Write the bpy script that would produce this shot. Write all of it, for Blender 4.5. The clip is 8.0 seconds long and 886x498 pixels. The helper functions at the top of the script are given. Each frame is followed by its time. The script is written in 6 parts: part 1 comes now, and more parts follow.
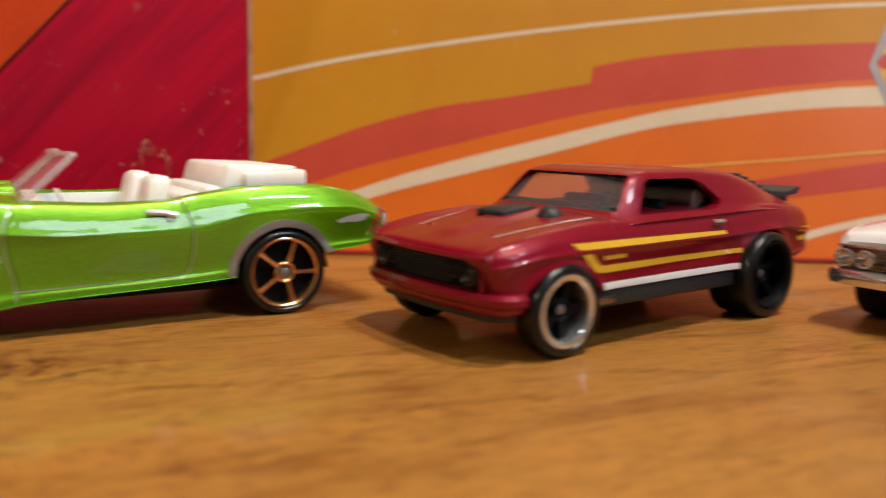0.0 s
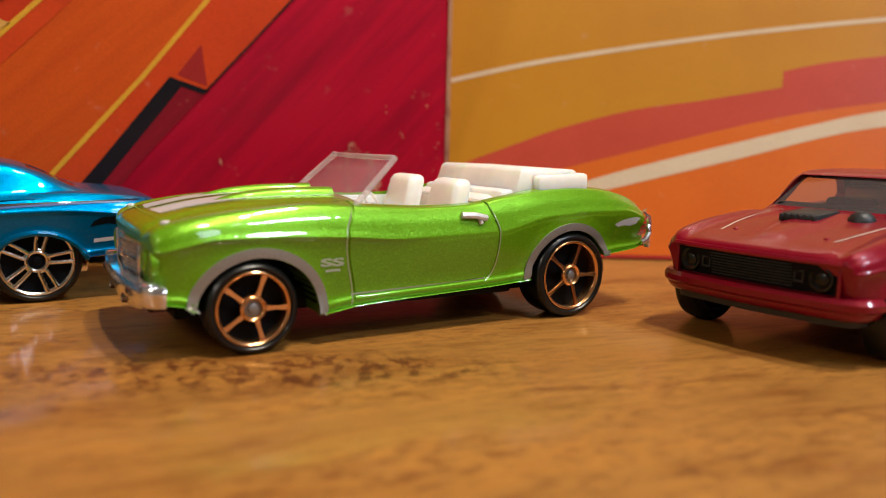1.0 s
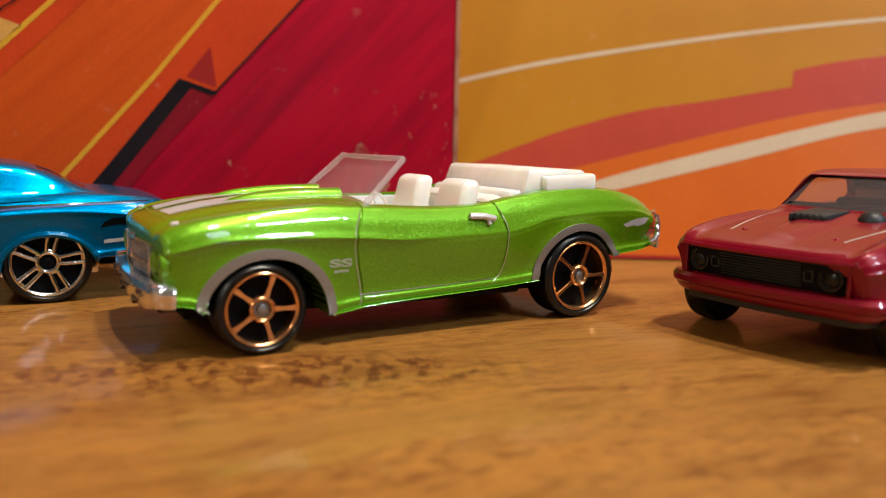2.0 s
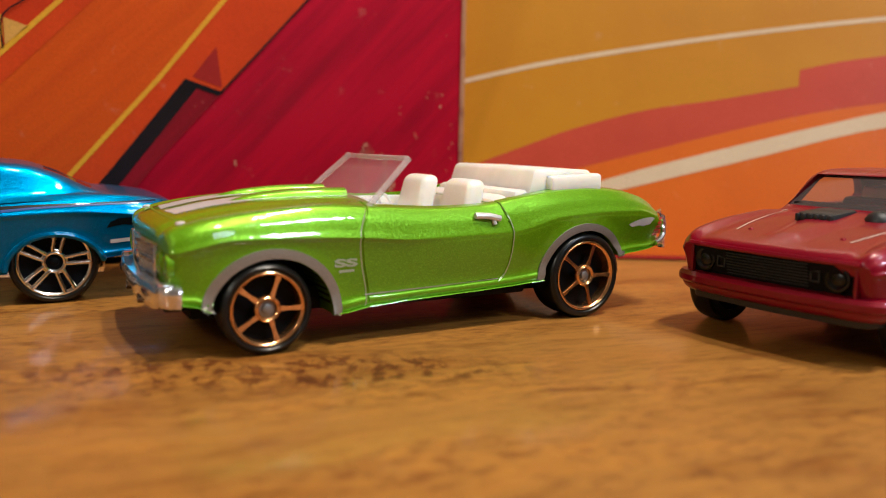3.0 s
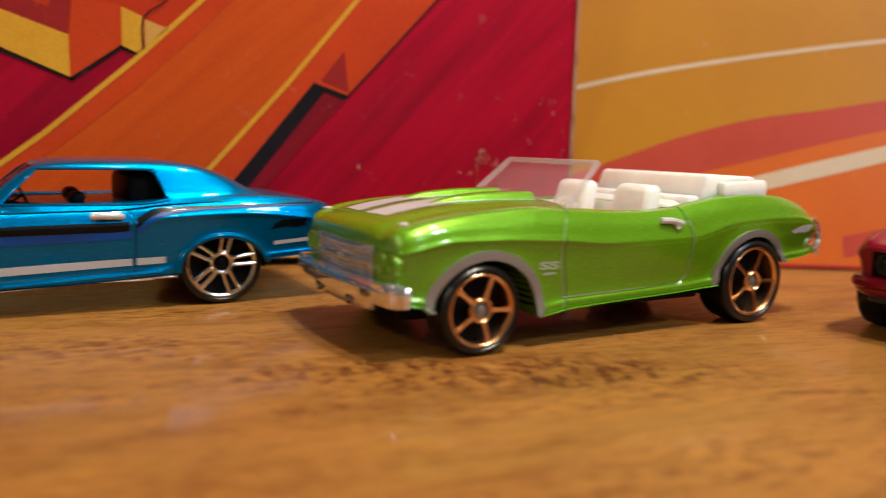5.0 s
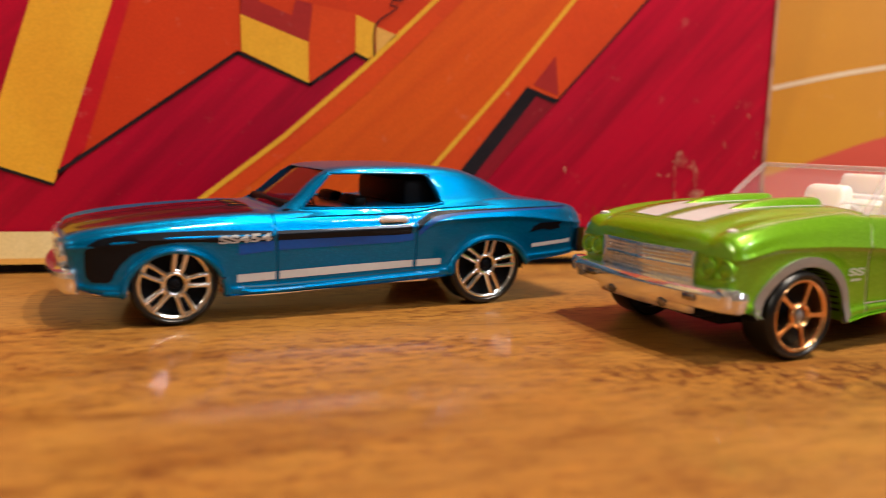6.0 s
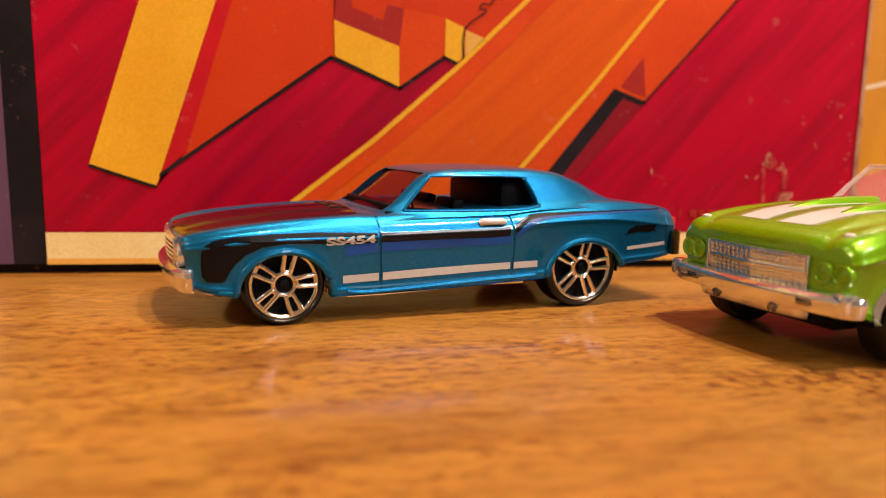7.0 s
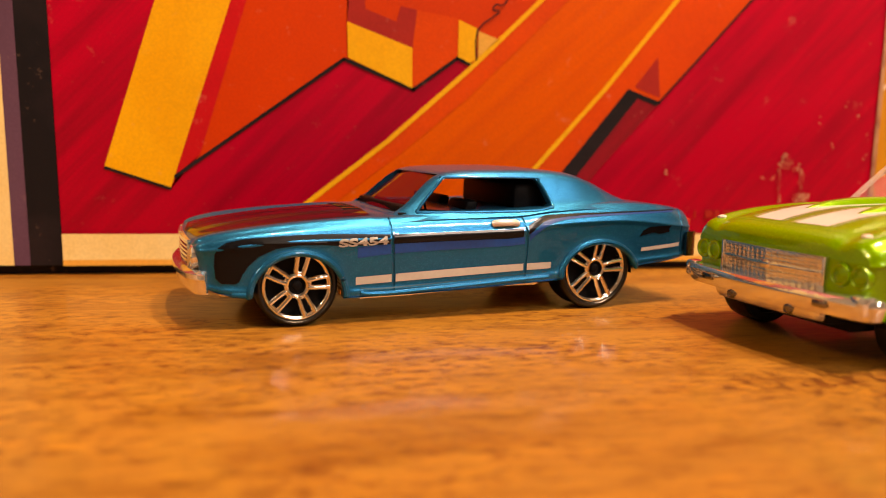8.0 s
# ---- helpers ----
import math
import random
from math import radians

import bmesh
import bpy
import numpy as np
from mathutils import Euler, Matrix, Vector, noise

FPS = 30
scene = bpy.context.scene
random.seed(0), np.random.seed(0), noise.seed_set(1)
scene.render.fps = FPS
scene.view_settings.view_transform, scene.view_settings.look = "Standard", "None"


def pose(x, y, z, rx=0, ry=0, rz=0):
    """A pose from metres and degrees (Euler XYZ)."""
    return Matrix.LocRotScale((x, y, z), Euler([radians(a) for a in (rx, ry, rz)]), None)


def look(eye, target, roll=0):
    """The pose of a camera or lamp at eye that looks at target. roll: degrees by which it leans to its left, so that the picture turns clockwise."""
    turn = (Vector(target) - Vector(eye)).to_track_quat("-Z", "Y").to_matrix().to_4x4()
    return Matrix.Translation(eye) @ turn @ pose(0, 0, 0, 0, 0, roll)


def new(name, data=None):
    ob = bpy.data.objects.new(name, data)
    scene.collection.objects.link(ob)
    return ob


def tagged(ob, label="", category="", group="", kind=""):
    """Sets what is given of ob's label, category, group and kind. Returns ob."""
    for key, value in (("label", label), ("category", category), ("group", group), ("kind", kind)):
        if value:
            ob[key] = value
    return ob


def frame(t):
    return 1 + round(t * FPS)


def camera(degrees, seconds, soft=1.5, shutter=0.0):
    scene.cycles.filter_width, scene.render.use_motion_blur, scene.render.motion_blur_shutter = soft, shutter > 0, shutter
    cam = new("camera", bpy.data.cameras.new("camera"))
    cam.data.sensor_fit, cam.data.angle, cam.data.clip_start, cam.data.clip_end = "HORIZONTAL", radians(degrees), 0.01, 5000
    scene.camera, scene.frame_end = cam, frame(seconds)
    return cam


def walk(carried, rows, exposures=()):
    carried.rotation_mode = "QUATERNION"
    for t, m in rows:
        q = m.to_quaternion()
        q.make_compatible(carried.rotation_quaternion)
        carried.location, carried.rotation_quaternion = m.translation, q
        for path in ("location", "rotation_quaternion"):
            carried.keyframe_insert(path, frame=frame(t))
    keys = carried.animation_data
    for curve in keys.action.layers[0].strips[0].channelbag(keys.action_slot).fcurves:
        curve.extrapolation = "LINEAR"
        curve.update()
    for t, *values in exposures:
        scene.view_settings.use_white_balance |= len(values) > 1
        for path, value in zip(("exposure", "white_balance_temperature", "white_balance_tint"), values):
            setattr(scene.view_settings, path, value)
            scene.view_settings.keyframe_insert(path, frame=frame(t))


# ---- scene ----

# ---- camera: slides along the table top, close to the cars ----
cam = camera(59.28, 8.0, soft=1.0, shutter=0.4)
PATH = [
    (0, (0.00213, 0.00161, 0.02469), (0.7551, 1.8326, -0.2590), 1.09),
    (0.5, (-0.02160, 0.01139, 0.02410), (0.7125, 1.8510, -0.2532), 1.33),
    (1, (-0.03262, 0.01436, 0.02426), (0.6762, 1.8634, -0.2558), 1.29),
    (1.5, (-0.03267, 0.01426, 0.02435), (0.6639, 1.8679, -0.2564), 1.20),
    (3, (-0.03254, 0.01424, 0.02429), (0.6418, 1.8762, -0.2556), 1.08),
    (3.5, (-0.03260, 0.01426, 0.02436), (0.6376, 1.8777, -0.2555), 1.07),
    (4, (-0.03272, 0.01408, 0.02438), (0.6355, 1.8785, -0.2540), 1.10),
    (4.2, (-0.03277, 0.01417, 0.02439), (0.6310, 1.8796, -0.2580), 1.10),
    (5.3, (-0.06607, 0.02538, 0.02288), (0.6259, 1.8847, -0.2299), 1.84),
    (5.5, (-0.07096, 0.02715, 0.02319), (0.5798, 1.8999, -0.2404), 1.55),
    (6, (-0.08634, 0.02903, 0.02356), (0.4903, 1.9247, -0.2485), 1.77),
    (6.5, (-0.09311, 0.02999, 0.02362), (0.3931, 1.9502, -0.2530), 1.81),
    (7, (-0.09288, 0.02995, 0.02368), (0.3569, 1.9594, -0.2499), 1.57),
    (7.5, (-0.09283, 0.03000, 0.02374), (0.3355, 1.9645, -0.2489), 1.51),
    (8, (-0.09267, 0.03009, 0.02370), (0.3217, 1.9677, -0.2479), 1.41),
]
walk(cam, [(t, look(eye, target, roll)) for t, eye, target, roll in PATH],
     exposures=[(0, -0.18, 5750, 7), (4.2, -0.18, 5750, 7), (5.5, -0.06, 5750, 9), (6.0, 0.13, 6050, 11), (6.5, 0.27, 6500, 14), (7.2, 0.36, 7500, 19), (8, 0.35, 9700, 26)])
cam.data.dof.use_dof = True
cam.data.dof.focus_distance = 0.105
cam.data.dof.aperture_fstop = 20.0

# ---- world and lamps: a warm living room in the evening ----
world = bpy.data.worlds.new("world")
scene.world = world
world.use_nodes = True
world.node_tree.nodes["Background"].inputs[0].default_value = (1.0, 0.72, 0.45, 1)
world.node_tree.nodes["Background"].inputs[1].default_value = 0.32


def area_lamp(name, eye, target, size, watts, colour):
    data = bpy.data.lights.new(name, "AREA")
    data.shape, data.size, data.energy, data.color = "DISK", size, watts, colour
    ob = new(name, data)
    ob.matrix_world = look(eye, target)
    return ob


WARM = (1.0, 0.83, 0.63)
COOL = (0.90, 0.94, 1.0)
# Added warm fill from the left, no lamp known there; lifts the car noses.
area_lamp("added_fill_light", (-1.20, -0.22, 0.80), (0, 0.1, 0), 0.20, 4.5, WARM)
area_lamp("ceiling_lamp_light", (0.14, -0.28, 1.25), (0, 0.1, 0), 0.08, 11.4, WARM)
area_lamp("ceiling_lamp_light", (0.38, -0.12, 1.25), (0, 0.1, 0), 0.08, 12.0, WARM)
area_lamp("window_light", (0.95, -1.15, 1.50), (0, 0.1, 0), 0.32, 17.5, COOL)
area_lamp("window_light", (0.62, -1.60, 1.05), (0, 0.1, 0), 0.30, 2.6, COOL)

# ---- materials ----
from mathutils.bvhtree import BVHTree


def material(name, colour, rough=0.5, metal=0.0, coat=0.0, spec=0.5, grain=0.0, grain_size=1.0, bump=0.0, alpha=1.0,
             transmission=0.0, emit=0.0, second=None, mix_size=0.2):
    """A Principled material with a noise in its colour at two sizes (per mm) and in its relief."""
    mat = bpy.data.materials.new(name)
    mat.use_nodes = True
    nt = mat.node_tree
    bsdf = nt.nodes["Principled BSDF"]
    bsdf.inputs["Base Color"].default_value = (*colour, 1)
    bsdf.inputs["Roughness"].default_value = rough
    bsdf.inputs["Metallic"].default_value = metal
    bsdf.inputs["Coat Weight"].default_value = coat
    bsdf.inputs["Coat Roughness"].default_value = 0.04
    bsdf.inputs["Specular IOR Level"].default_value = spec
    bsdf.inputs["Transmission Weight"].default_value = transmission
    bsdf.inputs["Alpha"].default_value = alpha
    if grain or bump or second:
        co = nt.nodes.new("ShaderNodeTexCoord")
        fine = nt.nodes.new("ShaderNodeTexNoise")
        fine.inputs["Scale"].default_value = 1000 * grain_size
        fine.inputs["Detail"].default_value = 3
        nt.links.new(co.outputs["Object"], fine.inputs["Vector"])
        broad = nt.nodes.new("ShaderNodeTexNoise")
        broad.inputs["Scale"].default_value = 1000 * mix_size
        broad.inputs["Detail"].default_value = 4
        nt.links.new(co.outputs["Object"], broad.inputs["Vector"])
        mix = nt.nodes.new("ShaderNodeMix")
        mix.data_type = "RGBA"
        mix.inputs[6].default_value = (*colour, 1)
        mix.inputs[7].default_value = (*(second or [c * 0.75 for c in colour]), 1)
        nt.links.new(broad.outputs["Fac"], mix.inputs[0])
        hsv = nt.nodes.new("ShaderNodeHueSaturation")
        ramp = nt.nodes.new("ShaderNodeMapRange")
        ramp.inputs["From Min"].default_value, ramp.inputs["From Max"].default_value = 0.3, 0.7
        ramp.inputs["To Min"].default_value, ramp.inputs["To Max"].default_value = 1 - grain, 1 + grain
        nt.links.new(fine.outputs["Fac"], ramp.inputs["Value"])
        nt.links.new(ramp.outputs["Result"], hsv.inputs["Value"])
        nt.links.new(mix.outputs[2], hsv.inputs["Color"])
        nt.links.new(hsv.outputs["Color"], bsdf.inputs["Base Color"])
        if bump:
            b = nt.nodes.new("ShaderNodeBump")
            b.inputs["Strength"].default_value = bump
            b.inputs["Distance"].default_value = 0.0001
            nt.links.new(fine.outputs["Fac"], b.inputs["Height"])
            nt.links.new(b.outputs["Normal"], bsdf.inputs["Normal"])
    if emit:
        bsdf.inputs["Emission Color"].default_value = (*colour, 1)
        bsdf.inputs["Emission Strength"].default_value = emit
    return mat


def flake_paint(name, colour, deep, metal=0.55, rough=0.32, flake=0.35, size=9.0, tilt=0.25, coat=1.0, spark=0.0):
    """Metallic enamel: small flakes, each tilted its own way, under a thick clear coat."""
    mat = material(name, colour, rough, metal, coat=coat, spec=0.2, grain=flake * 0.5, grain_size=size, second=deep, mix_size=0.05)
    nt = mat.node_tree
    n, l = nt.nodes, nt.links
    bsdf = n["Principled BSDF"]
    co = n.new("ShaderNodeTexCoord")
    cells = n.new("ShaderNodeTexVoronoi")
    cells.inputs["Scale"].default_value = 1000 * size
    l.new(co.outputs["Object"], cells.inputs["Vector"])

    def vector(op, a, b):
        m = n.new("ShaderNodeVectorMath")
        m.operation = op
        for socket, value in zip(m.inputs, (a, b)):
            if isinstance(value, tuple):
                socket.default_value = value
            elif value is not None:
                l.new(value, socket)
        return m.outputs["Vector"]
    lean = vector("MULTIPLY", vector("SUBTRACT", cells.outputs["Color"], (0.5, 0.5, 0.5)), (tilt, tilt, tilt))
    geo = n.new("ShaderNodeNewGeometry")
    l.new(vector("NORMALIZE", vector("ADD", geo.outputs["Normal"], lean), None), bsdf.inputs["Normal"])
    # a few large flakes are brighter
    if spark:
        old = bsdf.inputs["Base Color"].links[0].from_socket
        part_of = n.new("ShaderNodeSeparateColor")
        l.new(cells.outputs["Color"], part_of.inputs["Color"])
        rare = n.new("ShaderNodeMapRange")
        rare.inputs["From Min"].default_value, rare.inputs["From Max"].default_value = 0.80, 1.0
        rare.inputs["To Min"].default_value, rare.inputs["To Max"].default_value = 0.0, spark
        l.new(part_of.outputs["Red"], rare.inputs["Value"])
        lit = n.new("ShaderNodeMix")
        lit.data_type = "RGBA"
        l.new(rare.outputs["Result"], lit.inputs[0])
        l.new(old, lit.inputs[6])
        lit.inputs[7].default_value = (*[min(1, 2.0 * c + 0.02) for c in colour], 1)
        l.new(lit.outputs[2], bsdf.inputs["Base Color"])
    # the thick clear coat is a little uneven
    peel = n.new("ShaderNodeTexNoise")
    peel.inputs["Scale"].default_value, peel.inputs["Detail"].default_value = 620, 2
    l.new(co.outputs["Object"], peel.inputs["Vector"])
    u = n.new("ShaderNodeBump")
    u.inputs["Strength"].default_value, u.inputs["Distance"].default_value = 0.22, 0.00016
    l.new(peel.outputs["Fac"], u.inputs["Height"])
    l.new(u.outputs["Normal"], bsdf.inputs["Coat Normal"])
    return mat


GREEN = flake_paint("green_flake_paint", (0.162, 0.372, 0.001), (0.132, 0.322, 0.001), metal=0.36, rough=0.34, flake=0.3, size=8.5, tilt=0.16, coat=0.95, spark=0.22)
BLUE = flake_paint("blue_flake_paint", (0.0, 0.138, 0.300), (0.0, 0.108, 0.254), metal=0.72, rough=0.33, flake=0.4, size=11.0, tilt=0.15, coat=0.5, spark=0.4)
BLUE.node_tree.nodes["Principled BSDF"].inputs["Specular IOR Level"].default_value = 0.05
RED = flake_paint("red_paint", (0.225, 0.0005, 0.013), (0.185, 0.0005, 0.011), metal=0.15, rough=0.36, flake=0.16, tilt=0.10, coat=0.55)
WHITE_PAINT = material("white_paint", (0.80, 0.79, 0.80), 0.25, coat=1.0, grain=0.03, grain_size=0.6)
GREEN_SEAM = material("green_seam", (0.16, 0.30, 0.02), 0.4, 0.3)
BLUE_SEAM = material("blue_seam", (0.008, 0.07, 0.12), 0.4, 0.3)
SILVER = material("silver_paint", (0.36, 0.33, 0.29), 0.45, 0.6, grain=0.08, grain_size=4)
DULL_PRINT = material("dull_white_print", (0.46, 0.52, 0.34), 0.4, grain=0.05, grain_size=2)
SILVER_PRINT = material("silvery_print", (0.46, 0.44, 0.41), 0.35, coat=0.3, grain=0.04, grain_size=2)
STRIPE_WHITE = material("white_print", (0.64, 0.62, 0.59), 0.35, coat=0.4, grain=0.03, grain_size=2)
STRIPE_BLACK = material("black_print", (0.004, 0.004, 0.005), 0.30, spec=0.12, coat=0.10, grain=0.1, grain_size=2)
HOOD_BLACK = material("glossy_black_print", (0.004, 0.004, 0.005), 0.3, spec=0.2, coat=0.8, grain=0.1, grain_size=2)
STRIPE_NAVY = material("navy_print", (0.0, 0.055, 0.26), 0.35, spec=0.3, coat=0.15, grain=0.1, grain_size=2)
STRIPE_YELLOW = material("yellow_print", (0.78, 0.46, 0.02), 0.3, coat=0.6, grain=0.04, grain_size=2)
CHROME = material("chrome", (0.97, 0.96, 0.94), 0.10, 0.90, grain=0.05, grain_size=0.45, bump=0.6)
WORN_GLINT_GREEN = material("worn_glint_green_edge", (0.42, 0.48, 0.26), 0.3, 0.5, coat=0.5)
WHEEL_CHROME = material("wheel_chrome", (0.98, 0.95, 0.88), 0.16, 1.0, grain=0.04, grain_size=1.2, bump=0.5)
BRIGHT_SILVER = material("bright_silver_paint", (0.80, 0.79, 0.77), 0.30, 0.35, grain=0.04, grain_size=2)
DARK_CHROME = material("dark_chrome", (0.30, 0.28, 0.27), 0.2, 1.0, grain=0.1, grain_size=2)
COPPER = material("copper_chrome", (0.92, 0.50, 0.20), 0.17, 0.95, grain=0.06, grain_size=3)
TYRE = material("black_tyre_plastic", (0.005, 0.005, 0.005), 0.30, spec=0.4, grain=0.2, grain_size=2, bump=0.06)
BLACK = material("black_plastic", (0.004, 0.004, 0.005), 0.55, spec=0.10, grain=0.15, grain_size=3, bump=0.08)
MATT_BLACK = material("matt_black_plastic", (0.015, 0.017, 0.019), 0.5, grain=0.15, grain_size=3, bump=0.08)
WHITE_PLASTIC = material("white_plastic", (0.92, 0.89, 0.82), 0.34, grain=0.02, grain_size=0.5)
soft = WHITE_PLASTIC.node_tree.nodes["Principled BSDF"]
soft.inputs["Subsurface Weight"].default_value = 0.9
soft.inputs["Subsurface Scale"].default_value = 0.003
soft.inputs["Subsurface Radius"].default_value = (1.0, 0.8, 0.6)
TAIL_RED = material("tail_light_paint", (0.50, 0.03, 0.02), 0.3, coat=0.6)
HUB_GREY = material("hub_grey", (0.30, 0.28, 0.26), 0.4, 0.7)


def glass(name, colour, alpha, rough=0.04):
    mat = material(name, colour, rough, spec=0.6, alpha=alpha)
    return mat


CLEAR = glass("clear_plastic", (0.60, 0.46, 0.46), 0.12, 0.02)
SMOKED = glass("smoked_plastic", (0.045, 0.004, 0.006), 0.80)
TINTED = glass("lightly_smoked_plastic", (0.16, 0.13, 0.13), 0.40)

MM = 0.001


# ---- mesh helpers; shapes are given in millimetres ----
def mesh_from(bm, name, mat, smooth=35):
    bmesh.ops.recalc_face_normals(bm, faces=bm.faces)
    bmesh.ops.scale(bm, vec=(MM, MM, MM), verts=bm.verts)
    me = bpy.data.meshes.new(name)
    bm.to_mesh(me)
    bm.free()
    for m in mat if isinstance(mat, (list, tuple)) else [mat]:
        me.materials.append(m)
    if smooth:
        me.polygons.foreach_set("use_smooth", [True] * len(me.polygons))
        me.set_sharp_from_angle(angle=radians(smooth))
    return me


def part(name, bm, mat, parent=None, label="", at=None, smooth=35, kind="", category=""):
    ob = new(name, mesh_from(bm, name, mat, smooth))
    if parent:
        ob.parent = parent
    if at is not None:
        ob.matrix_basis = at
    return tagged(ob, label, category, "", kind)


def box(bm, x0, x1, y0, y1, z0, z1, bevel=0.0, segments=2):
    made = bmesh.ops.create_cube(bm, size=1)
    m = Matrix.Translation(((x0 + x1) / 2, (y0 + y1) / 2, (z0 + z1) / 2)) @ Matrix.Diagonal((x1 - x0, y1 - y0, z1 - z0, 1))
    bmesh.ops.transform(bm, matrix=m, verts=made["verts"])
    if bevel:
        edges = list({e for v in made["verts"] for e in v.link_edges})
        bmesh.ops.bevel(bm, geom=edges, offset=bevel, segments=segments, profile=0.5, affect="EDGES")
    return bm


def boxes(*some, bevel=0.0):
    bm = bmesh.new()
    for b in some:
        box(bm, *b, bevel=bevel)
    return bm


def lathe(bm, profile, steps=40, axis="y", closed=False):
    """Turns (radius, along) pairs about the axis."""
    rings = []
    for k in range(steps):
        a = 2 * math.pi * k / steps
        c, s = math.cos(a), math.sin(a)
        if axis == "y":
            rings.append([bm.verts.new((r * c, h, r * s)) for r, h in profile])
        elif axis == "z":
            rings.append([bm.verts.new((r * c, r * s, h)) for r, h in profile])
        else:
            rings.append([bm.verts.new((h, r * c, r * s)) for r, h in profile])
    n = len(profile)
    for k in range(steps):
        a, b = rings[k], rings[(k + 1) % steps]
        for i in range(n if closed else n - 1):
            j = (i + 1) % n
            bm.faces.new((a[i], a[j], b[j], b[i]))
    if not closed:
        for i in (0, n - 1):
            if profile[i][0] > 1e-6:
                bm.faces.new([r[i] for r in rings])
    bmesh.ops.remove_doubles(bm, verts=bm.verts, dist=1e-5)
    return bm


def prism(bm, outline, y0, y1, axis="y"):
    """A flat outline pushed along an axis; outline in the two other axes, in order."""
    def at(p, h):
        return {"y": (p[0], h, p[1]), "x": (h, p[0], p[1]), "z": (p[0], p[1], h)}[axis]
    a = [bm.verts.new(at(p, y0)) for p in outline]
    b = [bm.verts.new(at(p, y1)) for p in outline]
    n = len(outline)
    bm.faces.new(a)
    bm.faces.new(list(reversed(b)))
    for i in range(n):
        bm.faces.new((a[i], b[i], b[(i + 1) % n], a[(i + 1) % n]))
    bmesh.ops.recalc_face_normals(bm, faces=bm.faces)
    return bm


def tube(bm, points, radius, sides=8):
    """A round bar along points."""
    rings = []
    pts = [Vector(p) for p in points]
    for i, p in enumerate(pts):
        d = (pts[min(i + 1, len(pts) - 1)] - pts[max(i - 1, 0)]).normalized()
        u = d.orthogonal().normalized() if abs(d.z) > 0.9 else d.cross(Vector((0, 0, 1))).normalized()
        w = d.cross(u)
        rings.append([bm.verts.new(p + radius * (math.cos(2 * math.pi * k / sides) * u + math.sin(2 * math.pi * k / sides) * w)) for k in range(sides)])
    for a, b in zip(rings, rings[1:]):
        for k in range(sides):
            bm.faces.new((a[k], a[(k + 1) % sides], b[(k + 1) % sides], b[k]))
    bm.faces.new(rings[0])
    bm.faces.new(list(reversed(rings[-1])))
    return bm


def curve(points):
    """A smooth function through (x, value) pairs, by monotone cubic pieces."""
    pts = sorted(points)
    xs, vs = [p[0] for p in pts], [p[1] for p in pts]
    n = len(xs)
    d = [(vs[i + 1] - vs[i]) / (xs[i + 1] - xs[i]) for i in range(n - 1)]
    m = [d[0]] + [0.0 if d[i - 1] * d[i] <= 0 else 2 * d[i - 1] * d[i] / (d[i - 1] + d[i]) for i in range(1, n - 1)] + [d[-1]]

    def value(x):
        if x <= xs[0]:
            return vs[0]
        if x >= xs[-1]:
            return vs[-1]
        i = max(k for k in range(n - 1) if xs[k] <= x)
        h = xs[i + 1] - xs[i]
        t = (x - xs[i]) / h
        return ((2 * t**3 - 3 * t**2 + 1) * vs[i] + (t**3 - 2 * t**2 + t) * h * m[i]
                + (-2 * t**3 + 3 * t**2) * vs[i + 1] + (t**3 - t**2) * h * m[i + 1])
    return value


def smooth_line(points, each=3):
    """Catmull-Rom through 2D or 3D points."""
    pts = [Vector(p) for p in points]
    out = []
    for i in range(len(pts) - 1):
        a, b, c, d = pts[max(i - 1, 0)], pts[i], pts[i + 1], pts[min(i + 2, len(pts) - 1)]
        for k in range(each):
            t = k / each
            out.append(0.5 * (2 * b + (c - a) * t + (2 * a - 5 * b + 4 * c - d) * t * t + (3 * b - a - 3 * c + d) * t**3))
    out.append(pts[-1])
    return out


def loft(section, stations, each=3):
    """A closed skin over half sections (y, z), from the top's middle to the bottom's middle, mirrored, along x."""
    bm = bmesh.new()
    rings = []
    for x in stations:
        half = smooth_line(section(x), each)
        ring = [(p[0], p[1]) for p in half] + [(-p[0], p[1]) for p in reversed(half[1:-1])]
        rings.append([bm.verts.new((x, y, z)) for y, z in ring])
    n = len(rings[0])
    for a, b in zip(rings, rings[1:]):
        for i in range(n):
            bm.faces.new((a[i], a[(i + 1) % n], b[(i + 1) % n], b[i]))
    bm.faces.new(rings[0])
    bm.faces.new(list(reversed(rings[-1])))
    bmesh.ops.recalc_face_normals(bm, faces=bm.faces)
    return bm


def carve(bm, cutters):
    """bm less each of the cutters (all bmeshes, which are used up)."""
    def temp(b):
        bmesh.ops.recalc_face_normals(b, faces=b.faces)
        me = bpy.data.meshes.new("temp")
        b.to_mesh(me)
        b.free()
        return new("temp", me)
    ob = temp(bm)
    tools = [temp(c) for c in cutters]
    for c in tools:
        mod = ob.modifiers.new("cut", "BOOLEAN")
        mod.operation, mod.solver, mod.object = "DIFFERENCE", "MANIFOLD", c
    deps = bpy.context.evaluated_depsgraph_get()
    deps.update()
    me = bpy.data.meshes.new_from_object(ob.evaluated_get(deps))
    out = bmesh.new()
    out.from_mesh(me)
    for o in (ob, *tools):
        old = o.data
        bpy.data.objects.remove(o)
        bpy.data.meshes.remove(old)
    bpy.data.meshes.remove(me)
    return out


def groove(skin, line, radius=0.17, out=0.02):
    """A round bar laid in the skin of a car's left side along (x, z), to cut a door gap with."""
    pts = [skin.side(q[0], q[1], out) for q in smooth_line(line, 5)]
    return tube(bmesh.new(), pts, radius, 8)


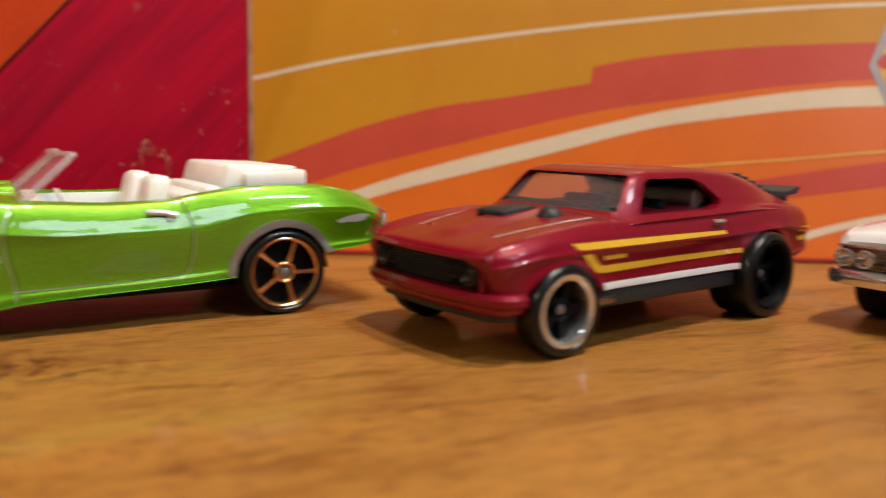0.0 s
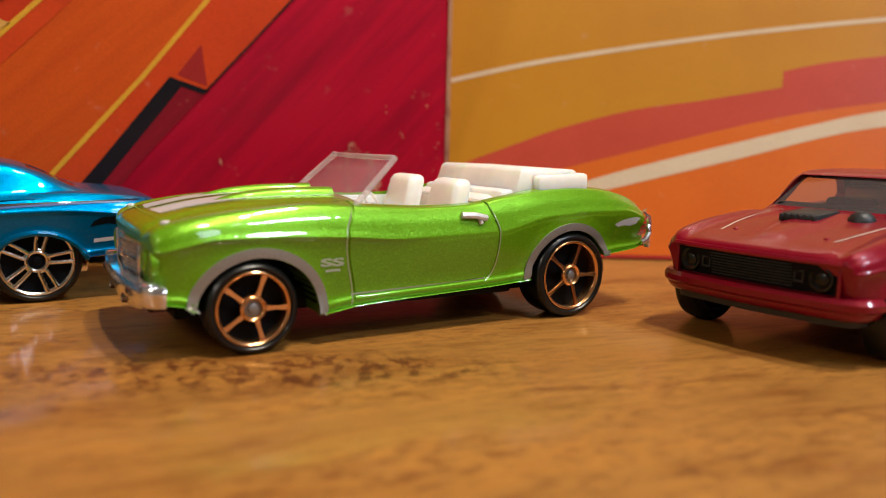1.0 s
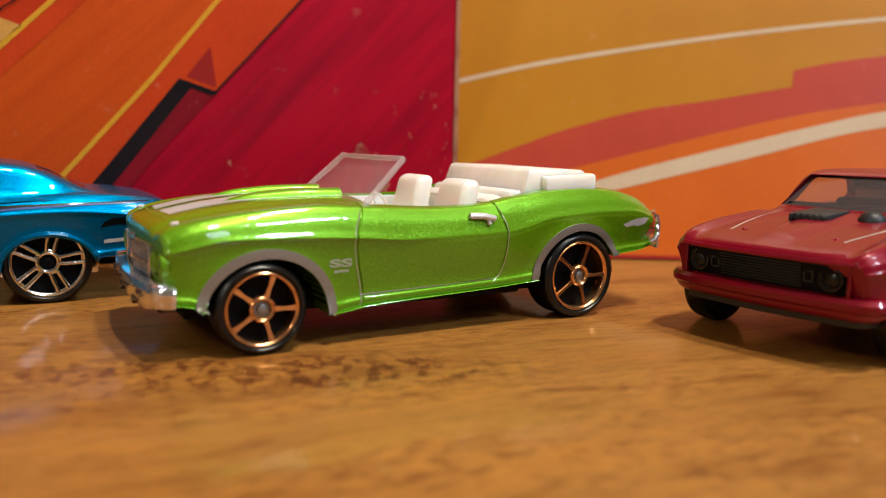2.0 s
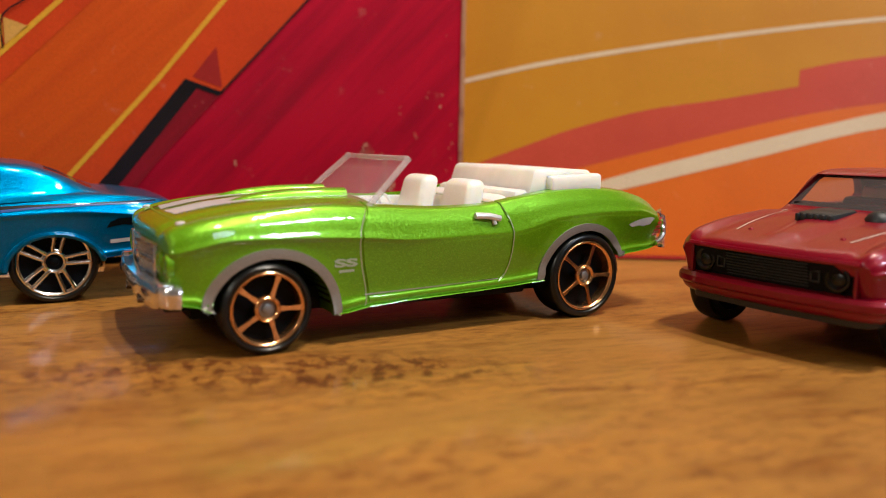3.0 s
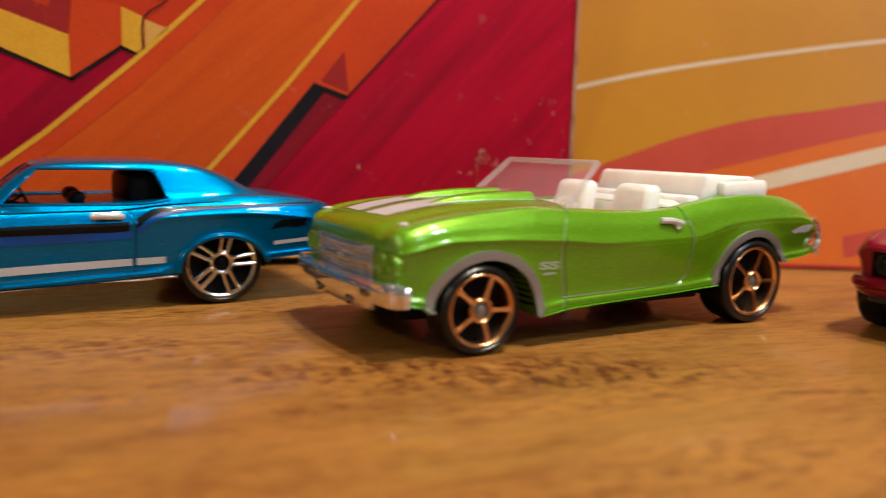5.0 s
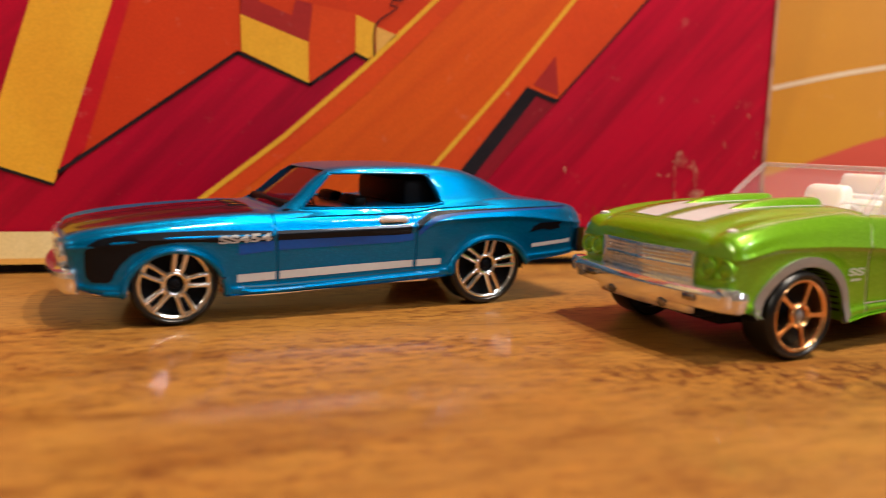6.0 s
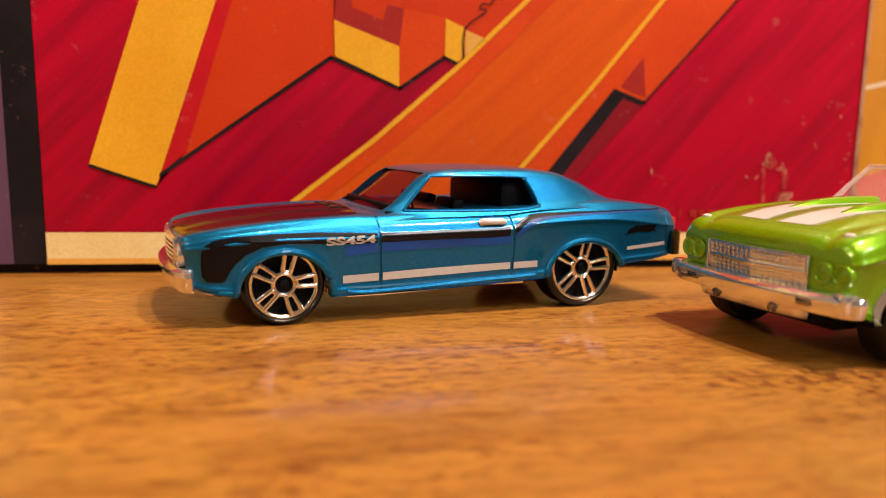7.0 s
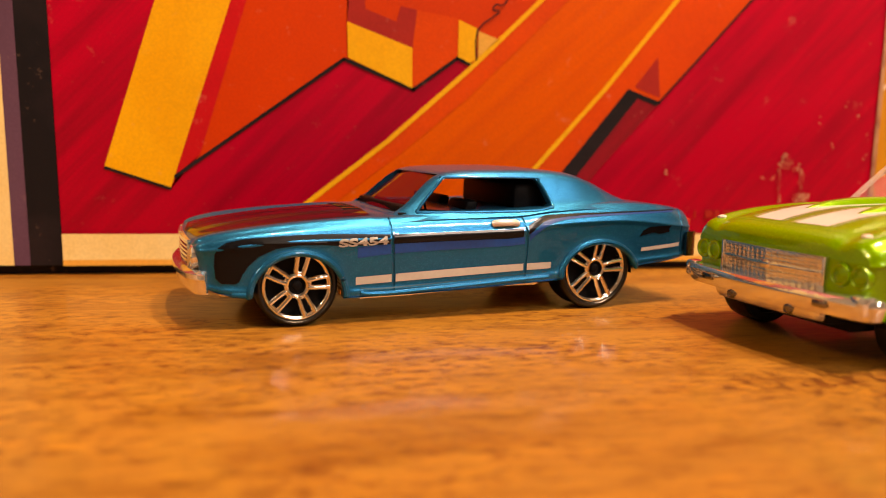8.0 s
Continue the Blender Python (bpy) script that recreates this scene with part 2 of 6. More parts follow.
class Skin:
    """Finds the outside of a body, so that print and trim can lie on it."""
    def __init__(self, bm):
        self.tree = BVHTree.FromBMesh(bm)

    def side(self, x, z, out=0.04, sign=1):
        hit = self.tree.ray_cast(Vector((x, 40 * sign, z)), Vector((0, -sign, 0)))
        if hit[0] is None:
            hit = self.tree.find_nearest(Vector((x, 14 * sign, z)))
        n = hit[1] if hit[1].y * sign > 0 else -hit[1]
        return hit[0] + n * out

    def top(self, x, y, out=0.04):
        hit = self.tree.ray_cast(Vector((x, y, 60)), Vector((0, 0, -1)))
        if hit[0] is None:
            hit = self.tree.find_nearest(Vector((x, y, 15)))
        return hit[0] + Vector((0, 0, out))

    def front(self, y, z, out=0.04, sign=1):
        hit = self.tree.ray_cast(Vector((60 * sign, y, z)), Vector((-sign, 0, 0)))
        if hit[0] is None:
            hit = self.tree.find_nearest(Vector((34 * sign, y, z)))
        return hit[0] + Vector((out * sign, 0, 0))


def ribbon(place, line_a, line_b, out=0.04, across=3, each=4, skirt=0.0, bm=None):
    """A strip between two lines of the same number of 2D points, laid by place(u, v, out). skirt: depth of its edge walls."""
    bm = bm or bmesh.new()
    a, b = smooth_line(line_a, each), smooth_line(line_b, each)
    rows = []
    for p, q in zip(a, b):
        row = []
        for k in range(across + 1):
            s = p.lerp(q, k / across)
            row.append(bm.verts.new(place(s[0], s[1], out)))
        if skirt:
            row = [bm.verts.new(place(p[0], p[1], out - skirt))] + row + [bm.verts.new(place(q[0], q[1], out - skirt))]
        rows.append(row)
    for r, s in zip(rows, rows[1:]):
        for k in range(len(r) - 1):
            bm.faces.new((r[k], r[k + 1], s[k + 1], s[k]))
    if skirt:
        bm.faces.new(rows[0])
        bm.faces.new(list(reversed(rows[-1])))
    return bm


def line_strip(place, line, width, out=0.04, each=4, bm=None):
    """A thin strip along a 2D line."""
    pts = [Vector(p) for p in line]
    left, right = [], []
    for i, p in enumerate(pts):
        d = (pts[min(i + 1, len(pts) - 1)] - pts[max(i - 1, 0)]).normalized()
        n = Vector((-d[1], d[0])) * width / 2
        left.append(p + n)
        right.append(p - n)
    return ribbon(place, left, right, out, 1, each, bm=bm)


def patch(place, outline, out=0.04, cell=0.6, bm=None):
    """Any flat outline, cut into small cells and laid by place."""
    bm = bm or bmesh.new()
    flat = bmesh.new()
    flat.faces.new([flat.verts.new((p[0], p[1], 0)) for p in outline])
    for axis in (0, 1):
        lo, hi = min(p[axis] for p in outline), max(p[axis] for p in outline)
        v = lo + cell
        while v < hi:
            co, no = ((v, 0, 0), (1, 0, 0)) if axis == 0 else ((0, v, 0), (0, 1, 0))
            bmesh.ops.bisect_plane(flat, geom=flat.verts[:] + flat.edges[:] + flat.faces[:], plane_co=co, plane_no=no)
            v += cell
    made = {v: bm.verts.new(place(v.co.x, v.co.y, out)) for v in flat.verts}
    for f in flat.faces:
        bm.faces.new([made[v] for v in f.verts])
    flat.free()
    return bm


# ---- the place: room, table, box and card ----
def wood_material():
    mat = bpy.data.materials.new("varnished_wood")
    mat.use_nodes = True
    nt = mat.node_tree
    n, l = nt.nodes, nt.links
    bsdf = n["Principled BSDF"]
    co = n.new("ShaderNodeTexCoord")

    def mapped(scale, rot=7):
        m = n.new("ShaderNodeMapping")
        m.inputs["Scale"].default_value = scale
        m.inputs["Rotation"].default_value = (0, 0, radians(rot))
        l.new(co.outputs["Object"], m.inputs["Vector"])
        return m

    def noise_at(scale, size, detail, rough=0.6, warp=0.0, rot=7):
        m = mapped(scale, rot)
        t = n.new("ShaderNodeTexNoise")
        t.inputs["Scale"].default_value, t.inputs["Detail"].default_value, t.inputs["Roughness"].default_value = size, detail, rough
        t.inputs["Distortion"].default_value = warp
        l.new(m.outputs["Vector"], t.inputs["Vector"])
        return t

    def ramp(src, *stops):
        r = n.new("ShaderNodeValToRGB")
        while len(r.color_ramp.elements) < len(stops):
            r.color_ramp.elements.new(0.5)
        for e, (p, c) in zip(r.color_ramp.elements, stops):
            e.position, e.color = p, (*c, 1)
        l.new(src, r.inputs["Fac"])
        return r

    def mix(fac, a, b, mode="MIX"):
        m = n.new("ShaderNodeMix")
        m.data_type, m.blend_type = "RGBA", mode
        if isinstance(fac, float):
            m.inputs[0].default_value = fac
        else:
            l.new(fac, m.inputs[0])
        l.new(a, m.inputs[6])
        l.new(b, m.inputs[7])
        return m.outputs[2]
    broad = noise_at((7, 26, 20), 1.0, 3, warp=0.4)
    base = ramp(broad.outputs["Fac"], (0.3, (0.250, 0.106, 0.016)), (0.55, (0.306, 0.136, 0.022)), (0.75, (0.356, 0.167, 0.030)))
    figure = noise_at((34, 150, 60), 1.0, 5, 0.65, 1.0)
    fig = ramp(figure.outputs["Fac"], (0.32, (0.68, 0.56, 0.40)), (0.50, (1, 1, 1)), (0.72, (1.14, 1.09, 1.0)))
    col = mix(1.0, base.outputs["Color"], fig.outputs["Color"], "MULTIPLY")
    fleck = noise_at((430, 900, 300), 1.0, 5, 0.66, 0.4, -20)
    fle = ramp(fleck.outputs["Fac"], (0.38, (0.50, 0.33, 0.20)), (0.49, (1, 1, 1)), (0.64, (1.26, 1.22, 0.95)))
    pores = noise_at((180, 850, 300), 1.0, 4, 0.7, 0.3, -10)
    por = ramp(pores.outputs["Fac"], (0.38, (0.42, 0.29, 0.18)), (0.48, (1, 1, 1)), (0.68, (1.12, 1.08, 1.0)))
    col = mix(0.34, col, mix(1.0, col, por.outputs["Color"], "MULTIPLY"))
    zone = noise_at((17, 60, 20), 1.0, 3)
    where = ramp(zone.outputs["Fac"], (0.36, (0.10, 0.10, 0.10)), (0.58, (1, 1, 1)))
    # the board with the denser flecks
    board = mapped((1, 1, 1), 12)
    across = n.new("ShaderNodeSeparateXYZ")
    l.new(board.outputs["Vector"], across.inputs["Vector"])
    east = n.new("ShaderNodeMapRange")
    east.inputs["From Min"].default_value, east.inputs["From Max"].default_value = -0.07, 0.01
    east.inputs["To Min"].default_value, east.inputs["To Max"].default_value = 1.0, 0.5
    l.new(across.outputs["X"], east.inputs["Value"])
    both = n.new("ShaderNodeMath")
    both.operation = "MULTIPLY"
    l.new(where.outputs["Color"], both.inputs[0])
    l.new(east.outputs["Result"], both.inputs[1])
    col = mix(both.outputs["Value"], col, mix(1.0, col, fle.outputs["Color"], "MULTIPLY"))
    # a knotty patch with darker, curlier grain
    place = n.new("ShaderNodeMapping")
    place.vector_type = "TEXTURE"
    place.inputs["Location"].default_value = (-0.022, 0.094, 0)
    place.inputs["Rotation"].default_value = (0, 0, radians(-14))
    place.inputs["Scale"].default_value = (0.034, 0.0085, 1)
    l.new(co.outputs["Object"], place.inputs["Vector"])
    ball = n.new("ShaderNodeTexGradient")
    ball.gradient_type = "SPHERICAL"
    l.new(place.outputs["Vector"], ball.inputs["Vector"])
    knot = ramp(ball.outputs["Fac"], (0.0, (0, 0, 0)), (0.55, (0.9, 0.9, 0.9)))
    curl = noise_at((560, 360, 300), 1.0, 3, 0.55, 0.3, -16)
    cur = ramp(curl.outputs["Fac"], (0.41, (0.42, 0.26, 0.17)), (0.51, (1.06, 1.04, 1.0)))
    col = mix(knot.outputs["Color"], col, mix(1.0, col, cur.outputs["Color"], "MULTIPLY"))
    l.new(col, bsdf.inputs["Base Color"])
    bsdf.inputs["Roughness"].default_value = 0.50
    bsdf.inputs["Specular IOR Level"].default_value = 0.35
    bsdf.inputs["Coat Weight"].default_value = 0.22
    bsdf.inputs["Coat Roughness"].default_value = 0.06
    b = n.new("ShaderNodeBump")
    b.inputs["Strength"].default_value, b.inputs["Distance"].default_value = 0.22, 0.00006
    l.new(pores.outputs["Fac"], b.inputs["Height"])
    l.new(b.outputs["Normal"], bsdf.inputs["Normal"])
    l.new(b.outputs["Normal"], bsdf.inputs["Coat Normal"])
    return mat


def print_material(name, colour, deep=None, streak=0.0, angle=0.0, rough=0.5, coat=0.08, deep_at=(0.42, 0.66), gloss=0.25, patch_size=0.02):
    """Printed card: flat ink with a fine screen and, where wanted, brushed streaks at an angle to the level."""
    mat = bpy.data.materials.new(name)
    mat.use_nodes = True
    nt = mat.node_tree
    n, l = nt.nodes, nt.links
    bsdf = n["Principled BSDF"]
    bsdf.inputs["Roughness"].default_value = rough
    bsdf.inputs["Coat Weight"].default_value = coat
    bsdf.inputs["Specular IOR Level"].default_value = 0.15
    bsdf.inputs["Coat Roughness"].default_value = gloss
    co = n.new("ShaderNodeTexCoord")
    m = n.new("ShaderNodeMapping")
    m.vector_type = "TEXTURE"
    m.inputs["Rotation"].default_value = (0, radians(-angle), 0)
    m.inputs["Scale"].default_value = (0.05, 0.02, 0.0032) if streak else (patch_size,) * 3
    l.new(co.outputs["Object"], m.inputs["Vector"])
    t = n.new("ShaderNodeTexNoise")
    t.inputs["Scale"].default_value, t.inputs["Detail"].default_value, t.inputs["Roughness"].default_value = 1.0, 5, 0.6
    l.new(m.outputs["Vector"], t.inputs["Vector"])
    r = n.new("ShaderNodeValToRGB")
    r.color_ramp.elements[0].position, r.color_ramp.elements[1].position = deep_at
    r.color_ramp.elements[0].color = (*colour, 1)
    r.color_ramp.elements[1].color = (*(deep or [0.88 * c for c in colour]), 1)
    l.new(t.outputs["Fac"], r.inputs["Fac"])
    fine = n.new("ShaderNodeTexNoise")
    fine.inputs["Scale"].default_value, fine.inputs["Detail"].default_value = 2500, 2
    l.new(co.outputs["Object"], fine.inputs["Vector"])
    g = n.new("ShaderNodeMapRange")
    g.inputs["From Min"].default_value, g.inputs["From Max"].default_value = 0.3, 0.7
    g.inputs["To Min"].default_value, g.inputs["To Max"].default_value = 0.93, 1.07
    l.new(fine.outputs["Fac"], g.inputs["Value"])
    h = n.new("ShaderNodeHueSaturation")
    l.new(g.outputs["Result"], h.inputs["Value"])
    l.new(r.outputs["Color"], h.inputs["Color"])
    # handling has rubbed the ink off in small specks
    rub = n.new("ShaderNodeTexNoise")
    rub.inputs["Scale"].default_value, rub.inputs["Detail"].default_value, rub.inputs["Roughness"].default_value = 260, 8, 0.72
    l.new(co.outputs["Object"], rub.inputs["Vector"])
    k = n.new("ShaderNodeMapRange")
    k.inputs["From Min"].default_value, k.inputs["From Max"].default_value = 0.61, 0.74
    k.inputs["To Min"].default_value, k.inputs["To Max"].default_value = 0.0, 0.34
    l.new(rub.outputs["Fac"], k.inputs["Value"])
    worn = n.new("ShaderNodeMix")
    worn.data_type = "RGBA"
    l.new(k.outputs["Result"], worn.inputs[0])
    l.new(h.outputs["Color"], worn.inputs[6])
    worn.inputs[7].default_value = (0.62, 0.34, 0.24, 1)
    l.new(worn.outputs[2], bsdf.inputs["Base Color"])
    b = n.new("ShaderNodeBump")
    b.inputs["Strength"].default_value, b.inputs["Distance"].default_value = 0.15, 0.00005
    l.new(fine.outputs["Fac"], b.inputs["Height"])
    l.new(b.outputs["Normal"], bsdf.inputs["Normal"])
    return mat


WOOD = wood_material()
WALL_PAINT = material("cream_wall_paint", (0.70, 0.61, 0.50), 0.8, grain=0.03, grain_size=0.05, mix_size=0.001)
CEILING_PAINT = material("ceiling_paint", (0.80, 0.75, 0.68), 0.85, grain=0.03, grain_size=0.05, mix_size=0.001)
CARPET = material("brown_carpet", (0.16, 0.10, 0.06), 0.95, grain=0.3, grain_size=0.3, mix_size=0.002, bump=0.3)
INK_CRIMSON = print_material("crimson_ink", (0.50, 0.002, 0.027), (0.32, 0.002, 0.020), streak=1, angle=46)
INK_ORANGE = print_material("orange_ink", (0.54, 0.040, 0.005), (0.48, 0.033, 0.005))
INK_ROAD = print_material("road_orange_ink", (0.61, 0.082, 0.004), (0.54, 0.065, 0.004), streak=1, angle=42)
INK_RED_ORANGE = print_material("red_orange_ink", (0.60, 0.056, 0.006), (0.53, 0.046, 0.006))
INK_YELLOW = print_material("yellow_ink", (0.72, 0.36, 0.022), (0.67, 0.31, 0.018))
INK_MAROON = print_material("maroon_ink", (0.34, 0.020, 0.015), (0.28, 0.016, 0.014))
INK_WINE = print_material("wine_ink", (0.24, 0.005, 0.014), (0.17, 0.005, 0.011), streak=1, angle=46)
INK_RED = print_material("red_ink", (0.50, 0.008, 0.012), (0.43, 0.006, 0.012))
INK_BLACK = print_material("black_ink", (0.006, 0.005, 0.007), (0.018, 0.011, 0.014))
INK_PURPLE = print_material("purple_ink", (0.10, 0.048, 0.085), (0.085, 0.038, 0.07))
INK_CREAM = print_material("cream_card", (0.70, 0.54, 0.25), (0.66, 0.47, 0.18))
INK_TAN = print_material("tan_ink", (0.66, 0.34, 0.07), (0.6, 0.28, 0.05))
INK_MUSTARD = print_material("mustard_ink", (0.46, 0.195, 0.003), (0.43, 0.175, 0.003), coat=0.24, gloss=0.25)
INK_PALE = print_material("pale_print", (0.60, 0.47, 0.32), (0.56, 0.42, 0.27), coat=0.24, gloss=0.25)
INK_CORAL = print_material("coral_ink", (0.45, 0.055, 0.026), (0.41, 0.047, 0.022), coat=0.24, gloss=0.25)
INK_GREY = print_material("grey_print", (0.34, 0.31, 0.30), (0.28, 0.26, 0.25))
INK_SCAR = print_material("torn_paper", (0.54, 0.25, 0.16), (0.46, 0.02, 0.03), streak=1, angle=62, deep_at=(0.44, 0.58), rough=0.8, coat=0)
INK_CARD_ORANGE = print_material("card_orange_ink", (0.58, 0.120, 0.004), (0.54, 0.106, 0.004), coat=0.24, gloss=0.25)
CARD_EDGE = print_material("worn_card_edge", (0.44, 0.22, 0.13), (0.20, 0.06, 0.05), deep_at=(0.46, 0.66), rough=0.8, coat=0, patch_size=0.008)


def slab(name, x0, x1, y0, y1, z0, z1, mat, label, category="", kind="structure"):
    return part(name, boxes((x0, x1, y0, y1, z0, z1)), mat, None, label, smooth=0, kind=kind, category=category)


FLOOR = -750
slab("floor", -2100, 2100, -2600, 1600, FLOOR - 50, FLOOR, CARPET, "brown carpeted floor of the room", "floor")
slab("ceiling", -2100, 2100, -2600, 1600, 1650, 1700, CEILING_PAINT, "plain off-white room ceiling", "ceiling")
slab("wall_north", -2100, 2100, 1600, 1650, FLOOR, 1650, WALL_PAINT, "plain cream room wall", "wall")
slab("wall_south", -2100, 2100, -2650, -2600, FLOOR, 1650, WALL_PAINT, "plain cream room wall", "wall")
slab("wall_east", 2100, 2150, -2600, 1600, FLOOR, 1650, WALL_PAINT, "plain cream room wall", "wall")
slab("wall_west", -2150, -2100, -2600, 1600, FLOOR, 1650, WALL_PAINT, "plain cream room wall", "wall")

table = tagged(new("table"), "varnished orange-brown wooden table with toy cars standing on it", "table")
table.location = (0, 0, FLOOR * MM)
part("tabletop", boxes((-650, 650, -300, 500, -28, 0), bevel=3), WOOD, table, at=pose(0, 0, -FLOOR * MM))
for lx in (-600, 600):
    for ly in (-250, 450):
        part("leg", boxes((lx - 30, lx + 30, ly - 30, ly + 30, 0, -FLOOR - 28), bevel=3), WOOD, table)


def flat_on(y):
    """Lays (x, z) on an upright plane that faces -y."""
    return lambda u, v, out: Vector((u, y - out, v))


# the printed box: its face is the plane y = 0 of its own
BOX_Y, BOX_L, BOX_R, BOX_H = 169.6, -190.0, 27.8, 150.0
game_box = part("printed_box", boxes((BOX_L, BOX_R, 0, 42, 1.6, BOX_H), bevel=0.8), INK_CRIMSON, None,
                "old crimson cardboard box with orange track artwork, worn", category="box", at=pose(0, BOX_Y * MM, 0))
# recessed bottom, coloured black to give the shadow gap under the box
part("bottom_gap", boxes((BOX_L + 1.5, BOX_R - 1.5, 2, 40, 0, 1.8)), INK_BLACK, game_box, "recessed bottom of the box, black for the shadow gap")
wall_at = flat_on(0)


def ink(name, outline, mat, layer, parent, place=wall_at):
    bm = bmesh.new()
    bm.faces.new([bm.verts.new(place(u, v, 0.05 * layer)) for u, v in outline])
    bmesh.ops.triangulate(bm, faces=bm.faces)
    me = mesh_from(bm, name, mat, 0)
    ob = new(name, me)
    ob.parent = parent
    return ob


def thick(line, width):
    """The outline of a line with a width."""
    pts = [Vector(p) for p in line]
    left, right = [], []
    for i, p in enumerate(pts):
        d = (pts[min(i + 1, len(pts) - 1)] - pts[max(i - 1, 0)]).normalized()
        n = Vector((-d[1], d[0])) * width / 2
        left.append(tuple(p + n))
        right.append(tuple(p - n))
    return left + right[::-1]
# artwork of the box, from the back layer forwards
UP = 80.0
ink("spine_cream", [(BOX_L, 1.7), (-135.5, 1.7), (-136.9, UP), (BOX_L, UP)], INK_CREAM, 1, game_box)
ink("spine_purple", [(-135.5, 1.7), (-133.0, 1.7), (-134.6, UP), (-136.9, UP)], INK_PURPLE, 1, game_box)
ink("spine_black", [(-133.0, 1.7), (-127.9, 1.7), (-128.1, 7.0), (-129.6, UP), (-134.6, UP)], INK_BLACK, 1, game_box)
ink("orange_field", [(-98.2, 46), (-88.0, UP), (-18, UP), (-46.0, 49.4), (-58.8, 36.8), (-61.0, 38.8), (-69.0, 32.9), (-81.2, 37.7), (-109.0, 17.2), (-105.6, 20.7)], INK_ORANGE, 1, game_box)
ink("yellow_bar", [(-121.0, 18.3), (-110.5, 14.8), (-100.6, 45.4), (-89.5, UP), (-101.5, UP), (-112.7, 44.6)], INK_YELLOW, 3, game_box)
ink("yellow_bar_edge", thick([(-121.0, 18.2), (-110.4, 14.7)], 0.5), INK_BLACK, 4, game_box)
ink("dark_strip", [(-110.5, 14.8), (-109.4, 17.2), (-105.6, 20.7), (-98.0, 45.6), (-86.8, UP), (-89.5, UP), (-100.6, 45.4)], INK_RED, 2, game_box)
ink("black_line", thick([(-109.9, 16.7), (-81.2, 37.7)], 0.62), INK_BLACK, 3, game_box)
ink("black_line", thick([(-81.5, 37.7), (-68.7, 32.8)], 0.62), INK_BLACK, 3, game_box)
ink("black_line", thick([(-69.2, 32.7), (-60.9, 38.8)], 0.62), INK_BLACK, 3, game_box)
ink("black_line", thick([(-61.2, 38.8), (-58.0, 37.3)], 0.62), INK_BLACK, 3, game_box)
ink("yellow_block", [(-80.8, 44.0), (-80.6, 37.9), (-69.2, 33.1), (-69.3, 40.1)], INK_YELLOW, 4, game_box)
ink("maroon_block", [(-80.6, 47.1), (-80.8, 44.0), (-69.3, 40.1), (-68.6, 46.6), (-71.5, 47.1), (-72.2, 44.4), (-77.7, 46.3), (-78.2, 55), (-80.6, 55)], INK_MAROON, 4, game_box)
ink("block_side", [(-69.3, 40.1), (-69.2, 33.1), (-61.0, 38.8), (-61.0, 45.6), (-68.6, 46.6)], INK_RED_ORANGE, 2, game_box)
ink("yellow_block", [(-61.0, 45.4), (-61.0, 38.9), (-58.7, 37.9), (-57.6, 38.8), (-57.5, 44.0)], INK_YELLOW, 4, game_box)
ink("yellow_block", [(-57.3, 43.6), (-57.3, 39.0), (-53.5, 42.3)], INK_TAN, 4, game_box)
scrawl = [tuple(q) for q in smooth_line([(-57.6, 38.4), (-57.5, 43.8), (-53.6, 47.0), (-54.8, 47.4), (-54.2, 48.4), (-52.8, 48.4), (-51.6, 50.2), (-50.2, 49.9)], 3)]
for q, r in zip(scrawl, scrawl[1:]):
    ink("pen_line", thick([q, r], 0.26), INK_BLACK, 5, game_box)
ink("road", [(-100.6, 2.0), (-88.1, 12.1), (-73.4, 23.7), (-58.8, 36.8), (-46.0, 49.4), (-16, UP), (2.5, UP), (-18.9, 51.3), (-32.4, 34.5), (-45.3, 19.8), (-61.5, 2.0)], INK_ROAD, 2, game_box)
ink("road_shade", [(-100.6, 2.0), (-88.1, 12.1), (-73.4, 23.7), (-58.8, 36.8), (-46.0, 49.4), (-16, UP), (-11, UP), (-40.8, 49.7), (-58.7, 31.9), (-71.3, 21.3), (-83.2, 12.2), (-96, 2.0)], INK_RED_ORANGE, 3, game_box)
ink("road_line", thick([(-100.4, 2.1), (-88.1, 12.1), (-73.4, 23.7), (-58.8, 36.8), (-46.0, 49.4), (-16, UP)], 0.85), INK_YELLOW, 4, game_box)
ink("ramp_side", [(-45.3, 19.8), (-32.4, 34.5), (-18.9, 51.3), (2.5, UP), (19, UP), (-3.2, 52.4), (-21.3, 32.4), (-27.6, 34.2), (-40.4, 18.5), (-54.0, 2.0), (-61.0, 2.0)], INK_RED_ORANGE, 3, game_box)
ink("road_line", thick([(-61.0, 2.0), (-45.3, 19.8), (-32.4, 34.5), (-18.9, 51.3), (2.5, UP)], 0.85), INK_YELLOW, 4, game_box)
ink("thin_line", thick([(-21.6, 32.1), (-12.0, 42.6), (-3.2, 52.4), (19, UP)], 0.36), INK_BLACK, 5, game_box)
ink("black_band", [(-27.9, 34.5), (-20.9, 32.2), (-22.0, 31.5), (-25.9, 32.8), (-37.0, 18.6), (-50.0, 2.0), (-54.2, 2.0), (-40.6, 18.5)], INK_BLACK, 5, game_box)
ink("shade_band", [(-25.9, 33.0), (-21.8, 31.7), (-33.6, 18.6), (-46.5, 2.0), (-50.0, 2.0), (-37.2, 18.6)], INK_WINE, 4, game_box)
ink("maroon_wedge", [(-22.2, 40.6), (-26.6, 34.9), (-21.3, 33.1)], INK_MAROON, 4, game_box)
